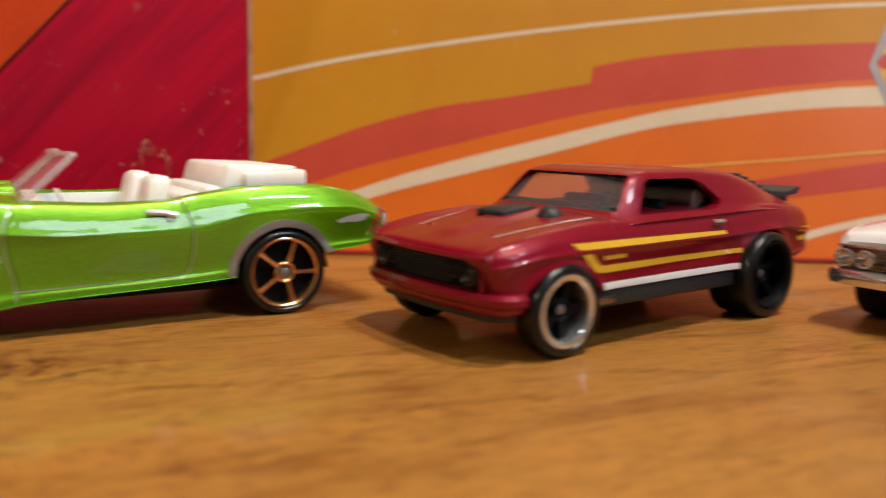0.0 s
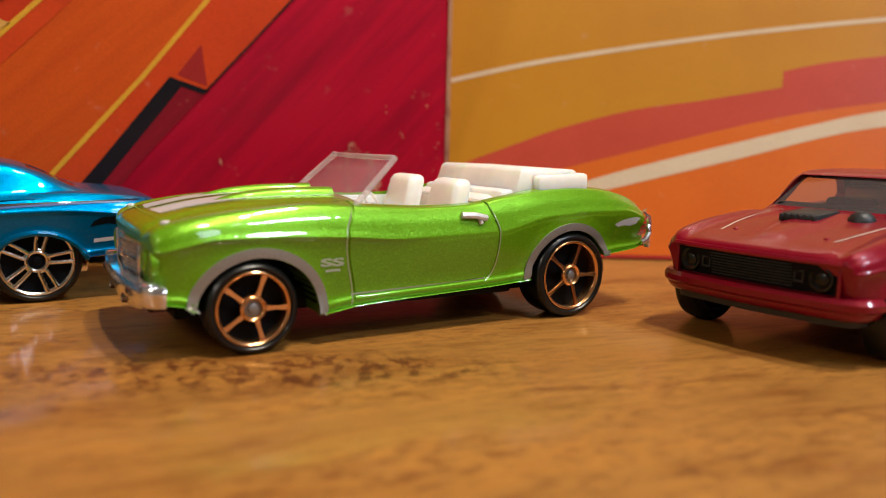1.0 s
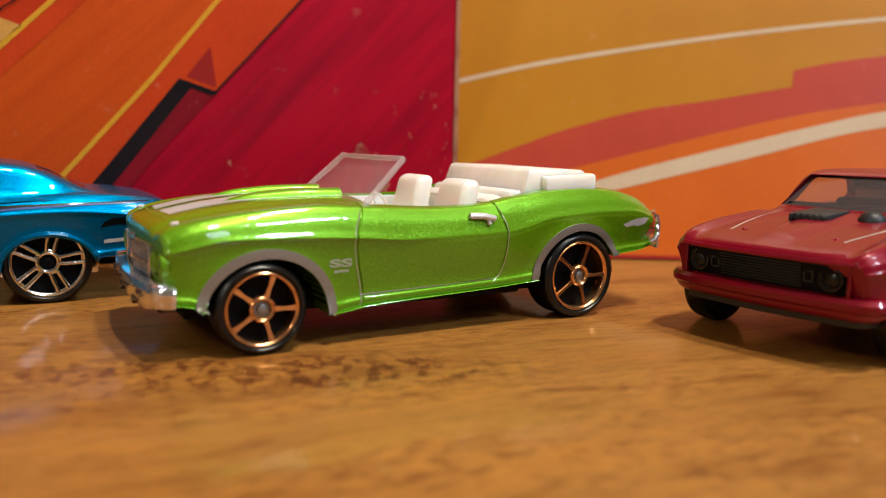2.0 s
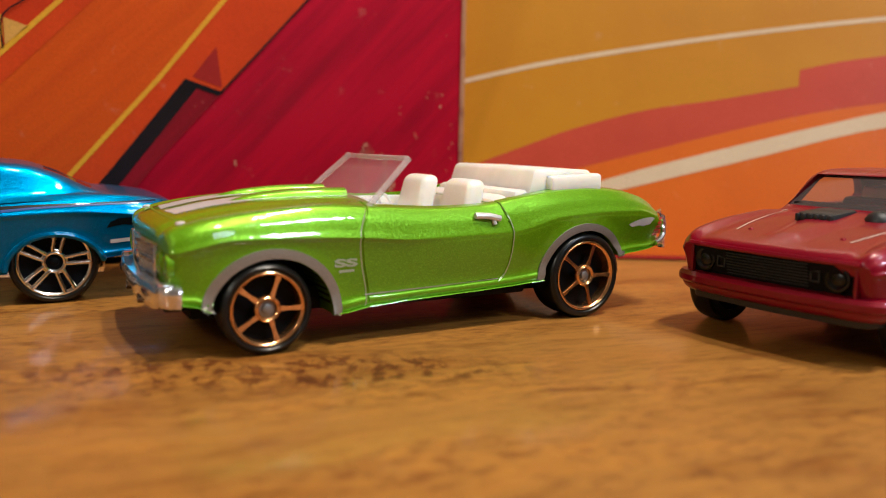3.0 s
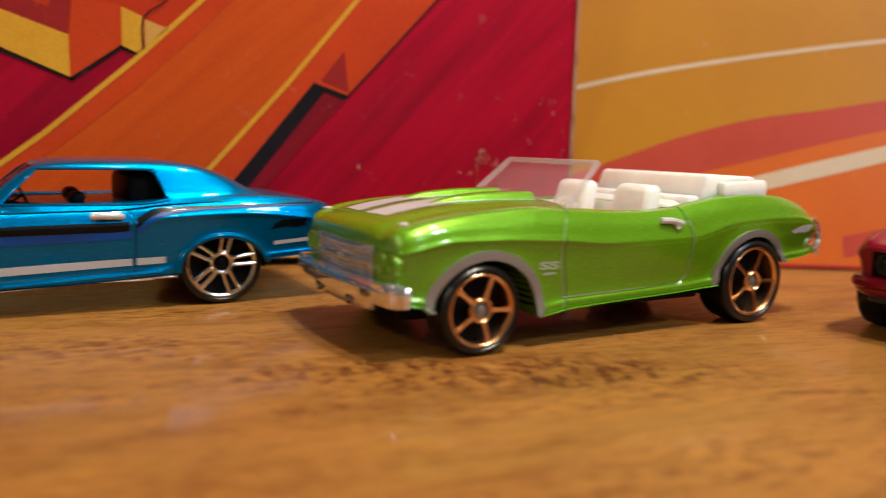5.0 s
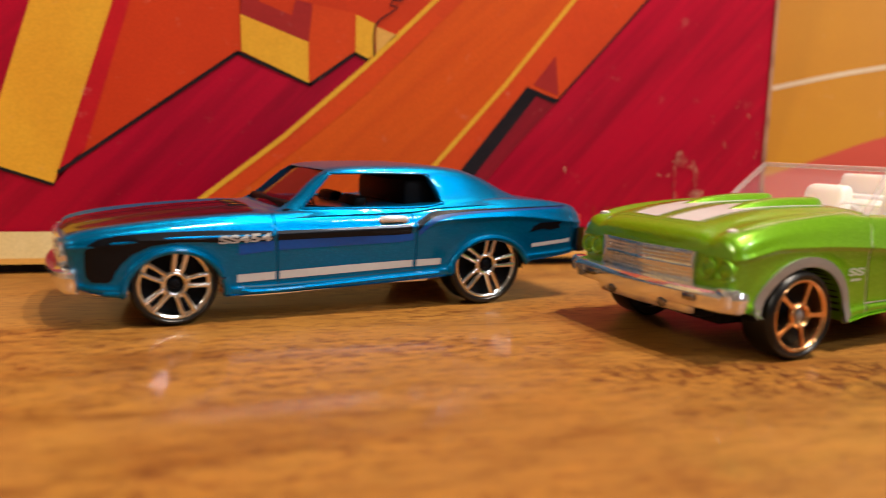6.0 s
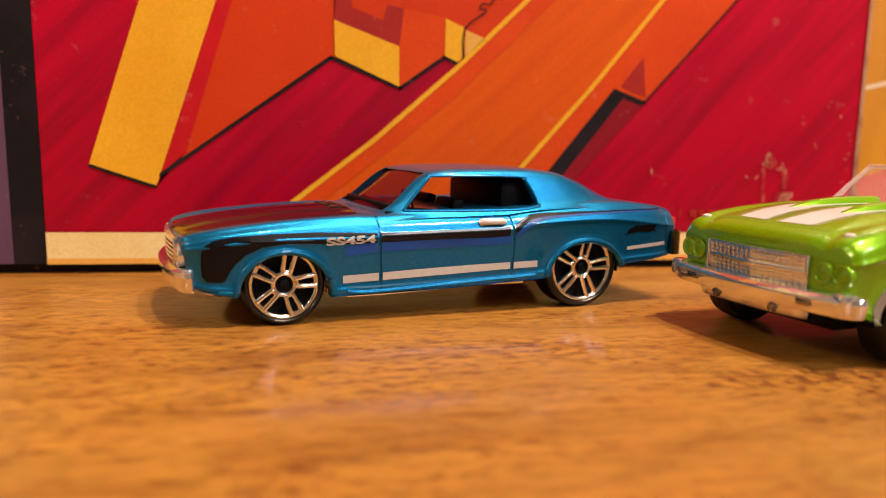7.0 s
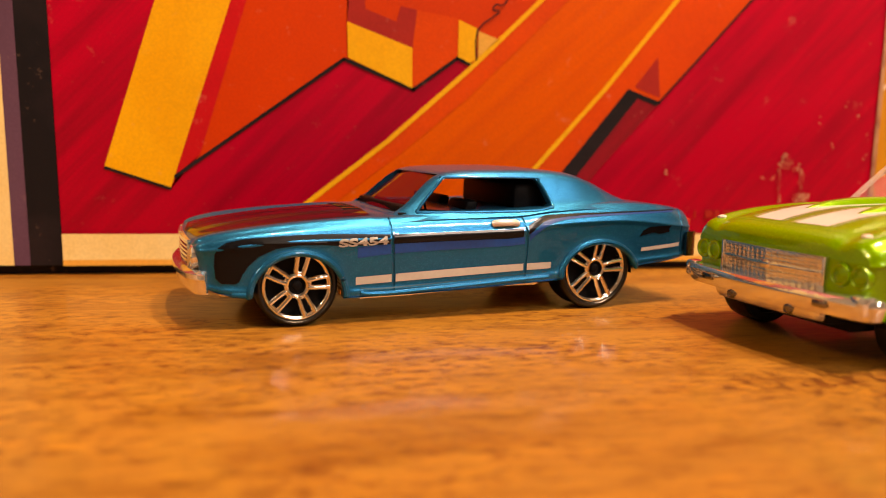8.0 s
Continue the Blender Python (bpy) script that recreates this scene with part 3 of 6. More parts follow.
ink("bottom_band", [(-127.9, 2.6), (BOX_R - 1, 2.6), (BOX_R - 1, 7.0), (-128.0, 7.0)], INK_CREAM, 6, game_box)
ink("bottom_edge", [(-127.9, 1.6), (BOX_R - 1, 1.6), (BOX_R - 1, 2.6), (-127.9, 2.6)], INK_TAN, 6, game_box)
ink("worn_edge", [(BOX_R - 1.1, 1.7), (BOX_R - 0.1, 1.7), (BOX_R - 0.1, UP), (BOX_R - 0.9, UP)], CARD_EDGE, 6, game_box)
rough = random.Random(4)


def inside(x, z, ring):
    """Whether (x, z) lies in the ring."""
    odd = False
    for (ax, az), (bx, bz) in zip(ring, ring[1:] + ring[:1]):
        if (az > z) != (bz > z) and x < (bx - ax) * (z - az) / (bz - az) + ax:
            odd = not odd
    return odd


def flecks(ring, mat, share):
    """Small ragged chips of bared paper, scattered over a ring."""
    bm = bmesh.new()
    x0, x1 = min(q[0] for q in ring) - 0.2, max(q[0] for q in ring) + 0.2
    z0, z1 = min(q[1] for q in ring) - 0.2, max(q[1] for q in ring) + 0.2
    for i in range(int((x1 - x0) / 0.32) + 1):
        for k in range(int((z1 - z0) / 0.32) + 1):
            x, z = x0 + 0.32 * i + rough.uniform(-0.1, 0.1), z0 + 0.32 * k + rough.uniform(-0.1, 0.1)
            if not inside(x, z, ring) or rough.random() > share:
                continue
            r, turn = rough.uniform(0.12, 0.32), rough.uniform(0, 6)
            bm.faces.new([bm.verts.new(wall_at(x + r * rough.uniform(0.5, 1.0) * math.cos(turn + a), z + r * rough.uniform(0.6, 1.3) * math.sin(turn + a), 0.30)) for a in (0, 1.2, 2.5, 3.8, 5.0)])
    ob = new("torn_spot", mesh_from(bm, "torn_spot", mat, 0))
    ob.parent = game_box


# torn spots where the paper shows, and a line of small print
for spot in ([(5.2, 20.5), (6.0, 23.0), (7.0, 23.3), (8.1, 21.7), (8.9, 19.9), (7.1, 20.2), (5.9, 20.1)],
             [(5.2, 20.2), (5.7, 20.0), (6.3, 13.2), (5.8, 13.0), (5.4, 15.8)],
             [(9.4, 21.2), (10.2, 21.0), (11.4, 18.6), (10.6, 16.1), (9.8, 16.6), (10.5, 18.6), (9.3, 19.7)],
             [(9.2, 14.9), (11.0, 15.4), (12.6, 15.1), (12.6, 13.0), (10.4, 13.4), (8.9, 12.8)],
             [(1.5, 18.4), (3.1, 18.0), (4.9, 18.7), (4.8, 18.2), (3.1, 17.6)],
             [(-19.6, 20.3), (-19.4, 20.3), (-18.8, 18.0), (-19.1, 18.5)]):
    flecks(spot, INK_SCAR, 0.62)
# rubbed specks towards the worn edge
for x, z, tall in ((13.5, 27.0, 5.0), (17.0, 23.5, 7.0), (19.5, 31.0, 4.0), (22.5, 26.5, 9.0), (24.6, 17.5, 12.0), (16.0, 39.0, 5.0), (23.4, 44.0, 6.0), (9.5, 34.0, 3.0)):
    flecks([(x - 0.5, z), (x + 0.3, z), (x + 0.9, z + tall), (x + 0.3, z + tall)], INK_SCAR, 0.05)
for k, (a, b) in enumerate(((-12.6, -12.2), (-10.2, -8.6), (-8.2, -7.0), (-6.4, -4.0), (-3.2, 1.6))):
    ink("print_bar", [(a, 10.2), (b, 10.2), (b, 11.7), (a, 11.7)], INK_MAROON, 6, game_box)

# the printed card that leans back beside the box: its own x runs along its foot, z up its face
CARD_FOOT, CARD_TURN, CARD_LEAN = (47.6, 156.9), -21.9, 16.0
card = part("printed_card", prism(bmesh.new(), [(-21.2, 0), (190, 0), (190, 160), (-38.6, 160)], 0, 1.2), INK_MUSTARD, None,
            "leaning mustard-coloured card with orange and cream curved bands", category="card",
            at=pose(CARD_FOOT[0] * MM, CARD_FOOT[1] * MM, 0.0003, 0, 0, CARD_TURN) @ pose(0, 0, 0, -CARD_LEAN))
def spread(upper, lower, each=4):
    return [tuple(q) for q in smooth_line(upper, each)] + [tuple(q) for q in reversed(smooth_line(lower, each))]


RED_TOP_A = [(-24, 18.2), (-19.8, 19.8), (-9.5, 23.9), (0.3, 27.7), (16.0, 32.2), (30.6, 34.6), (39.6, 36.3), (48.4, 38.0)]
RED_TOP_B = [(48.8, 41.7), (57.6, 43.7), (67.4, 45.2), (79.8, 46.6), (92.2, 47.6), (113.1, 48.6), (140, 49.0)]
RED_LOW = [(-24, 9.8), (-19.4, 11.6), (-9.2, 15.6), (0.5, 18.8), (16.2, 23.1), (39.6, 29.4), (54.9, 32.8), (73.3, 35.7), (91.8, 38.4), (112.6, 40.3), (140, 41.5)]
PALE_TOP = [(-24, 4.6), (-9.8, 10.3), (1.4, 14.7), (16.2, 19.5), (39.6, 25.9), (54.9, 29.9), (67.1, 32.8), (91.8, 36.9), (112.5, 38.8), (140, 39.8)]
PALE_LOW = [(-24, 1.8), (-6.2, 8.8), (4.4, 12.8), (16.3, 16.1), (39.6, 22.3), (54.8, 26.6), (67.0, 29.3), (91.6, 32.8), (112.2, 34.2), (140, 34.6)]
FOOT = [(-21.0, 0.4), (140, 0.4)]
ink("foot_edge", [(-21.0, 0.05), (140, 0.05), (140, 0.75), (-21.1, 0.75)], INK_MAROON, 4, card)
trim = lambda pts: [(max(x, -21.0 - 0.108 * z), z) for x, z in pts]
ink("pale_line", thick([tuple(q) for q in smooth_line([(-25.1, 37.5), (-6.2, 42.2), (18.2, 46.7), (42.8, 50.5), (67.6, 53.6), (92.6, 56.1), (113.7, 57.5), (140, 58.4)], 4)], 1.0), INK_PALE, 1, card)
ink("coral_band", trim([tuple(q) for q in smooth_line(RED_TOP_A, 4)] + [tuple(q) for q in smooth_line(RED_TOP_B, 4)] + [tuple(q) for q in reversed(smooth_line(RED_LOW, 4))]), INK_CORAL, 1, card)
ink("orange_band", trim(spread(RED_LOW, PALE_TOP)), INK_CARD_ORANGE, 1, card)
ink("pale_band", trim(spread(PALE_TOP, PALE_LOW)), INK_PALE, 2, card)
ink("orange_ground", trim(spread(PALE_LOW, FOOT)), INK_CARD_ORANGE, 1, card)
ink("brown_line", thick([tuple(q) for q in smooth_line([(58, 18.8), (64.4, 19.6), (91.1, 22.0), (111.6, 24.1), (140, 26.4)], 4)], 0.5), INK_TAN, 3, card)
ink("coral_band", spread([(34, 7.0), (60.6, 12.9), (78.8, 16.4), (90.9, 18.6), (111.5, 21.9), (140, 25.0)], [(34, 2.4), (60.5, 8.0), (78.6, 11.5), (90.7, 13.6), (111.1, 16.4), (140, 19.2)]), INK_CORAL, 2, card)
ink("pale_band", spread([(84.3, 2.7), (94.8, 6.7), (110.8, 10.4), (140, 15.0)], [(84.2, 0.9), (94.8, 5.0), (110.7, 8.8), (140, 13.2)]), INK_PALE, 3, card)
ink("emblem_edge", [(109.0, 43.1), (113.4, 53.1), (126, 57), (138, 43), (126, 30), (112.2, 34.2)], INK_GREY, 3, card)
ink("emblem_field", [(110.8, 43.1), (114.6, 51.2), (126, 55), (136, 43), (126, 32), (113.6, 36.2)], INK_TAN, 4, card)
ink("emblem_mark", [(110.6, 43.9), (112.2, 46.0), (116, 45), (116, 42), (111.5, 42.6)], INK_CORAL, 5, card)

# ---- toy cars; in each car's own frame x runs forward, y to its left, z up ----
def wheel(car, x, y, r, width, style, side):
    """A wheel whose outer face lies at y (mirrored for the other side)."""
    at = pose(x * MM, side * y * MM, r * MM, 0, 0, 0 if side > 0 else 180)
    rim_r = {"five": 0.825, "split": 0.835, "lip": 0.80, "dark": 0.78}[style] * r
    deep = {"five": -1.7, "split": -1.5, "lip": -2.1, "dark": -2.6}[style]
    bm = lathe(bmesh.new(), [(0.0, deep), (rim_r * 0.97, deep), (rim_r * 0.97, -width * 0.9), (0.0, -width * 0.9)], 36)
    hub = part("wheel", bm, BLACK, car, at=at)
    bm = lathe(bmesh.new(), [(rim_r * 0.985, -0.5), (rim_r + 0.05, -0.05), (rim_r + 0.25, 0.14), (rim_r + 0.45, 0.14), (r - 0.34, 0.02), (r - 0.10, -0.22), (r, -0.7),
                             (r, -width + 0.7), (r - 0.06, -width + 0.25), (r - 0.3, -width), (rim_r * 0.9, -width), (rim_r * 0.9, -0.6)], 56, closed=True)
    part("tyre", bm, TYRE, hub)
    main = {"five": COPPER, "split": WHEEL_CHROME, "lip": CHROME, "dark": BLACK}[style]
    lip = {"five": 0.46, "split": 0.50, "lip": 0.78, "dark": 0.5}[style]
    bm = lathe(bmesh.new(), [(rim_r - lip - 0.10, deep), (rim_r - lip - 0.09, -0.45), (rim_r - lip - 0.02, -0.18), (rim_r - lip * 0.7, 0.0), (rim_r - lip * 0.35, 0.06), (rim_r - 0.05, 0.0), (rim_r, -0.14), (rim_r, deep)], 64, closed=True)
    part("rim", bm, main, hub, {"five": "copper-coloured chrome rim", "split": "chrome rim", "lip": "broad chrome rim", "dark": "black rim"}[style])
    inner = rim_r - lip
    spoke_mat = BLACK if style in ("lip", "dark") else main
    for k in range(5):
        a = 360 / 5 * k + {"five": 38, "split": 30, "lip": 40, "dark": 10}[style]
        bm = bmesh.new()
        if style == "five":
            prism(bm, [(1.2, -0.34), (inner * 0.65, -0.22), (inner + 0.1, -0.34), (inner + 0.1, 0.34), (inner * 0.65, 0.22), (1.2, 0.34)], -0.62, -0.14)
        elif style == "split":
            for s in (-1, 1):
                tube(bm, [(1.45, -0.25, s * 0.42), (1.8, -0.2, s * 0.50), (inner * 0.75, -0.2, s * 0.62), (inner + 0.12, -0.16, s * 0.68)], 0.35, 10)
            tube(bm, [(1.72, -0.22, -0.5), (1.66, -0.2, 0), (1.72, -0.22, 0.5)], 0.2, 8)
            tube(bm, [(inner, -0.22, -0.6), (inner + 0.04, -0.2, 0), (inner, -0.22, 0.6)], 0.24, 8)
        else:
            back = deep + 0.2
            prism(bm, [(0.7, -0.5), (inner + 0.1, -0.75), (inner + 0.1, 0.75), (0.7, 0.5)], back, back + 0.7)
        if style != "split":
            bmesh.ops.bevel(bm, geom=bm.edges[:], offset=0.09, segments=2, affect="EDGES")
        bmesh.ops.rotate(bm, cent=(0, 0, 0), matrix=Matrix.Rotation(radians(-a), 3, "Y"), verts=bm.verts)
        part("spoke", bm, spoke_mat, hub)
    ring, hole = {"five": (1.55, 0.95), "split": (1.72, 1.0)}.get(style, (1.38, 0.80))
    bm = lathe(bmesh.new(), [(hole, -0.25), (hole + 0.12, -0.02), (hole * 0.5 + ring * 0.5, 0.08), (ring - 0.14, -0.02), (ring, -0.25), (ring, -0.7), (hole, -0.7)], 32, closed=True)
    drop = 0.0 if style in ("five", "split") else deep + 1.1
    bmesh.ops.translate(bm, vec=(0, drop, 0), verts=bm.verts)
    part("hub_ring", bm, main if style in ("five", "split") else BLACK, hub)
    bm = lathe(bmesh.new(), [(0.0, -0.10), (0.42, -0.12), (0.58, -0.2), (0.66, -0.5), (hole + 0.02, -0.52), (hole + 0.02, -0.7), (0.0, -0.7)], 22)
    bmesh.ops.translate(bm, vec=(0, drop, 0), verts=bm.verts)
    part("hub_cap", bm, HUB_GREY if style != "split" else BLACK, hub, "dull axle cap")
    return hub


def arch_cutter(x, z, a, b, s, n=48):
    """An upright elliptic bar that cuts a wheel arch on side s."""
    ring = [(x + a * math.cos(2 * math.pi * k / n), z + b * math.sin(2 * math.pi * k / n)) for k in range(n)]
    return prism(bmesh.new(), ring, s * 7.0, s * 20.0)


def oval(x, z, a, b, a0, a1, n=12):
    return [(x + a * math.cos(radians(a0 + (a1 - a0) * k / n)), z + b * math.sin(radians(a0 + (a1 - a0) * k / n))) for k in range(n + 1)]


def step(a, b, v):
    """0 below a, 1 above b, smooth between."""
    t = min(1.0, max(0.0, (v - a) / (b - a)))
    return t * t * (3 - 2 * t)


def near(v, r):
    """1 at v = 0, falling smoothly to 0 at |v| = r."""
    return 1 - step(0, r, abs(v))


def body_loft(p, each=4):
    """The lower body over its curves: w half width, zs shoulder, zc middle of the top, zb side crease, zl lower edge.
    flank(x, z) pushes the side out; crown(x, y) lifts the top; prow(y, z) draws the nose forward."""
    edge, fade, under = p.get("edge", 1.0), p.get("fade", 0.0), p.get("under", 0.0)

    def section(x):
        w, s, c, b, l = p["w"](x), p["zs"](x), p["zc"](x), p["zb"](x), p["zl"](x)
        t = p.get("tumble", 0.0) * (1 - 0.7 * step(18, 31, x))
        k = p.get("crease", 1.0) * (1 - fade * step(9, -3, x))
        return [(0, c), (w * 0.25, c - (c - s) * 0.05), (w * 0.5, c - (c - s) * 0.22), (w * 0.72, c - (c - s) * 0.55), (w - 1.9 * edge - t, s + 0.12), (w - 1.1 * edge - t * 0.95, s + 0.02), (w - 0.70 * edge - t * 0.85, s - 0.30),
                (w - 0.28 - t * 0.55, s * 0.62 + b * 0.38), (w - 0.10 - t * 0.20, s * 0.25 + b * 0.75), (w - 0.04 * (1 - k), b + 0.26), (w + 0.05 * k, b + 0.04), (w - 0.02 - 0.30 * k, b - 0.30), (w - 0.05 - 0.50 * k, b - 0.75),
                (w - 0.15 - 0.42 * k - 0.3 * under, b * 0.62 + l * 0.38), (w - 0.34 - 0.1 * k - 0.85 * under, l + (b - l) * 0.22), (w - 0.18 - 0.75 * under, l + (b - l) * 0.10), (w - 0.45 - 0.8 * under, l), (w - 1.5, l + 0.1), (0, l + 0.1)]
    lo, hi = p["ends"]
    stations = [lo, lo + 0.12, lo + 0.35, lo + 0.7, lo + 1.2, lo + 1.8] + [lo + 2.5 + (hi - lo - 5.0) * i / 118 for i in range(119)] + [hi - 1.8, hi - 1.2, hi - 0.7, hi - 0.35, hi - 0.12, hi]
    bm = loft(section, stations, each)
    flank, crown, prow = p.get("flank"), p.get("crown"), p.get("prow")
    for v in bm.verts:
        x, y, z = v.co
        w = p["w"](x)
        if flank:
            v.co.y += math.copysign(1, y) * flank(x, z) * step(w - 3.4, w - 1.2, abs(y)) if abs(y) > 1 else 0
        if crown:
            v.co.z += crown(x, abs(y)) * step(p["zb"](x), p["zs"](x) - 0.2, z)
        if prow:
            v.co.x += prow(abs(y), z) * step(hi - 6, hi, x)
    return bm


def cabin_loft(p, inset=0.0):
    """The roof and its pillars: zr middle height, wr roof half width, wb half width at the belt, belt height."""
    def section(x):
        zr, wr, wb, belt = p["zr"](x) - inset, p["wr"](x) - inset, p["wb"](x) - inset, p["belt"](x) - (0.6 if not inset else 2.5)
        zr = max(zr, belt + 0.35)
        e = zr - min(0.75, (zr - belt) * 0.25)
        return [(0, zr), (wr * 0.5, zr - 0.06), (wr * 0.85, zr * 0.8 + e * 0.2), (wr, e), (wr * 0.62 + wb * 0.38, e * 0.62 + belt * 0.38),
                (wr * 0.25 + wb * 0.75, e * 0.25 + belt * 0.75), (wb, belt), (wb * 0.5, belt), (0, belt)]
    lo, hi = p["cabin"]
    lo, hi = lo + inset * 2.0, hi - inset * 2.0
    return loft(section, [lo + (hi - lo) * k / 44 for k in range(45)], 3)


def sweep(path, profile):
    """A bar of constant profile (out, z) along a plan path (x, y), closed at its ends."""
    bm = bmesh.new()
    pts = smooth_line(path, 4)
    rings = []
    for i, p in enumerate(pts):
        d = (pts[min(i + 1, len(pts) - 1)] - pts[max(i - 1, 0)]).normalized()
        n = Vector((-d[1], d[0]))
        rings.append([bm.verts.new((p[0] + n[0] * o, p[1] + n[1] * o, z)) for o, z in profile])
    m = len(profile)
    for a, b in zip(rings, rings[1:]):
        for k in range(m):
            bm.faces.new((a[k], a[(k + 1) % m], b[(k + 1) % m], b[k]))
    bm.faces.new(rings[0])
    bm.faces.new(list(reversed(rings[-1])))
    return bm


def mirrored(points):
    """A plan path from the left side round the front to the right side."""
    return points + [(x, -y) for x, y in reversed(points) if y > 1e-6]


def writing(text, place, u, v, width, height, slant=0.0, rise=0.0, out=0.06):
    """Letters laid on a surface: (u, v) the lower corner; u runs towards the car's tail on its left side."""
    data = bpy.data.curves.new("letters", "FONT")
    data.body = text
    data.shear = slant
    data.offset = 0.04
    ob = new("letters", data)
    deps = bpy.context.evaluated_depsgraph_get()
    me = bpy.data.meshes.new_from_object(ob.evaluated_get(deps))
    bm = bmesh.new()
    bm.from_mesh(me)
    xs, ys = [q.co.x for q in bm.verts], [q.co.y for q in bm.verts]
    for q in bm.verts:
        a = (q.co.x - min(xs)) / (max(xs) - min(xs))
        b = (q.co.y - min(ys)) / (max(ys) - min(ys))
        q.co = place(u - width * a, v + height * b + rise * a, out)
    bpy.data.objects.remove(ob)
    bpy.data.curves.remove(data)
    bpy.data.meshes.remove(me)
    return bm


def stand_car(name, x, y, turn, label):
    """The car's Empty: (x, y) is the point between the hubs on its left side; turn is the way its tail points."""
    m = pose(x * MM, y * MM, 0, 0, 0, 180 + turn) @ pose(0, -14.3 * MM, 0)
    ob = tagged(new(name), label, "toy car", "die-cast toy cars in a row")
    ob.matrix_world = m
    return ob


def well_and_chassis(car, p, wheels, arches, base_z, mat=BLACK, label="black plastic base"):
    """The base with its axles, and the dark linings of the wheel wells."""
    lo, hi = p["ends"]
    (xf, rf), (xr, rr) = wheels
    bm = boxes((xr - 7.0, hi - 3.0, -9.5, 9.5, base_z, base_z + 3.0), bevel=0.5)
    for x in (xf, xr):
        box(bm, x - 6, x + 6, -9.0, 9.0, base_z + 1, base_z + 5, 0.3)
    box(bm, xr + 9, xf - 8, -12.6, 12.6, base_z + 0.4, base_z + 2.2, 0.4)
    part("base", bm, mat, car, label)
    for (x, r), arch in zip(wheels, arches):
        for s in (-1, 1):
            bm = bmesh.new()
            rings = []
            for q in oval(*arch, 4, 176, 26):
                rings.append([bm.verts.new((q[0], s * 13.3, q[1])), bm.verts.new((q[0], s * 7.5, q[1]))])
            for a, b in zip(rings, rings[1:]):
                bm.faces.new((a[0], a[1], b[1], b[0]))
            bm.faces.new([q[1] for q in rings])
            part("wheel_well", bm, BLACK, car)
        bm = tube(bmesh.new(), [(x, -11, r), (x, 11, r)], 0.5, 10)
        part("axle", bm, HUB_GREY, car, "thin steel axle")


def seams(car, skin, lines, mat, width=0.2, out=0.03):
    for ln in lines:
        part("door_seam", line_strip(lambda u, v, o: skin.side(u, v, o), ln, width, out), mat, car)


def flare(car, skin, arch, wide, a0, a1, mat, out=0.22, name="fender_flare", label=""):
    x, z, a, b = arch
    part(name, ribbon(lambda u, v, o: skin.side(u, v, o), oval(x, z, a + 0.05, b + 0.05, a0, a1), oval(x, z, a + wide, b + wide, a0, a1), out, 3, 2, skirt=0.7), mat, car, label)


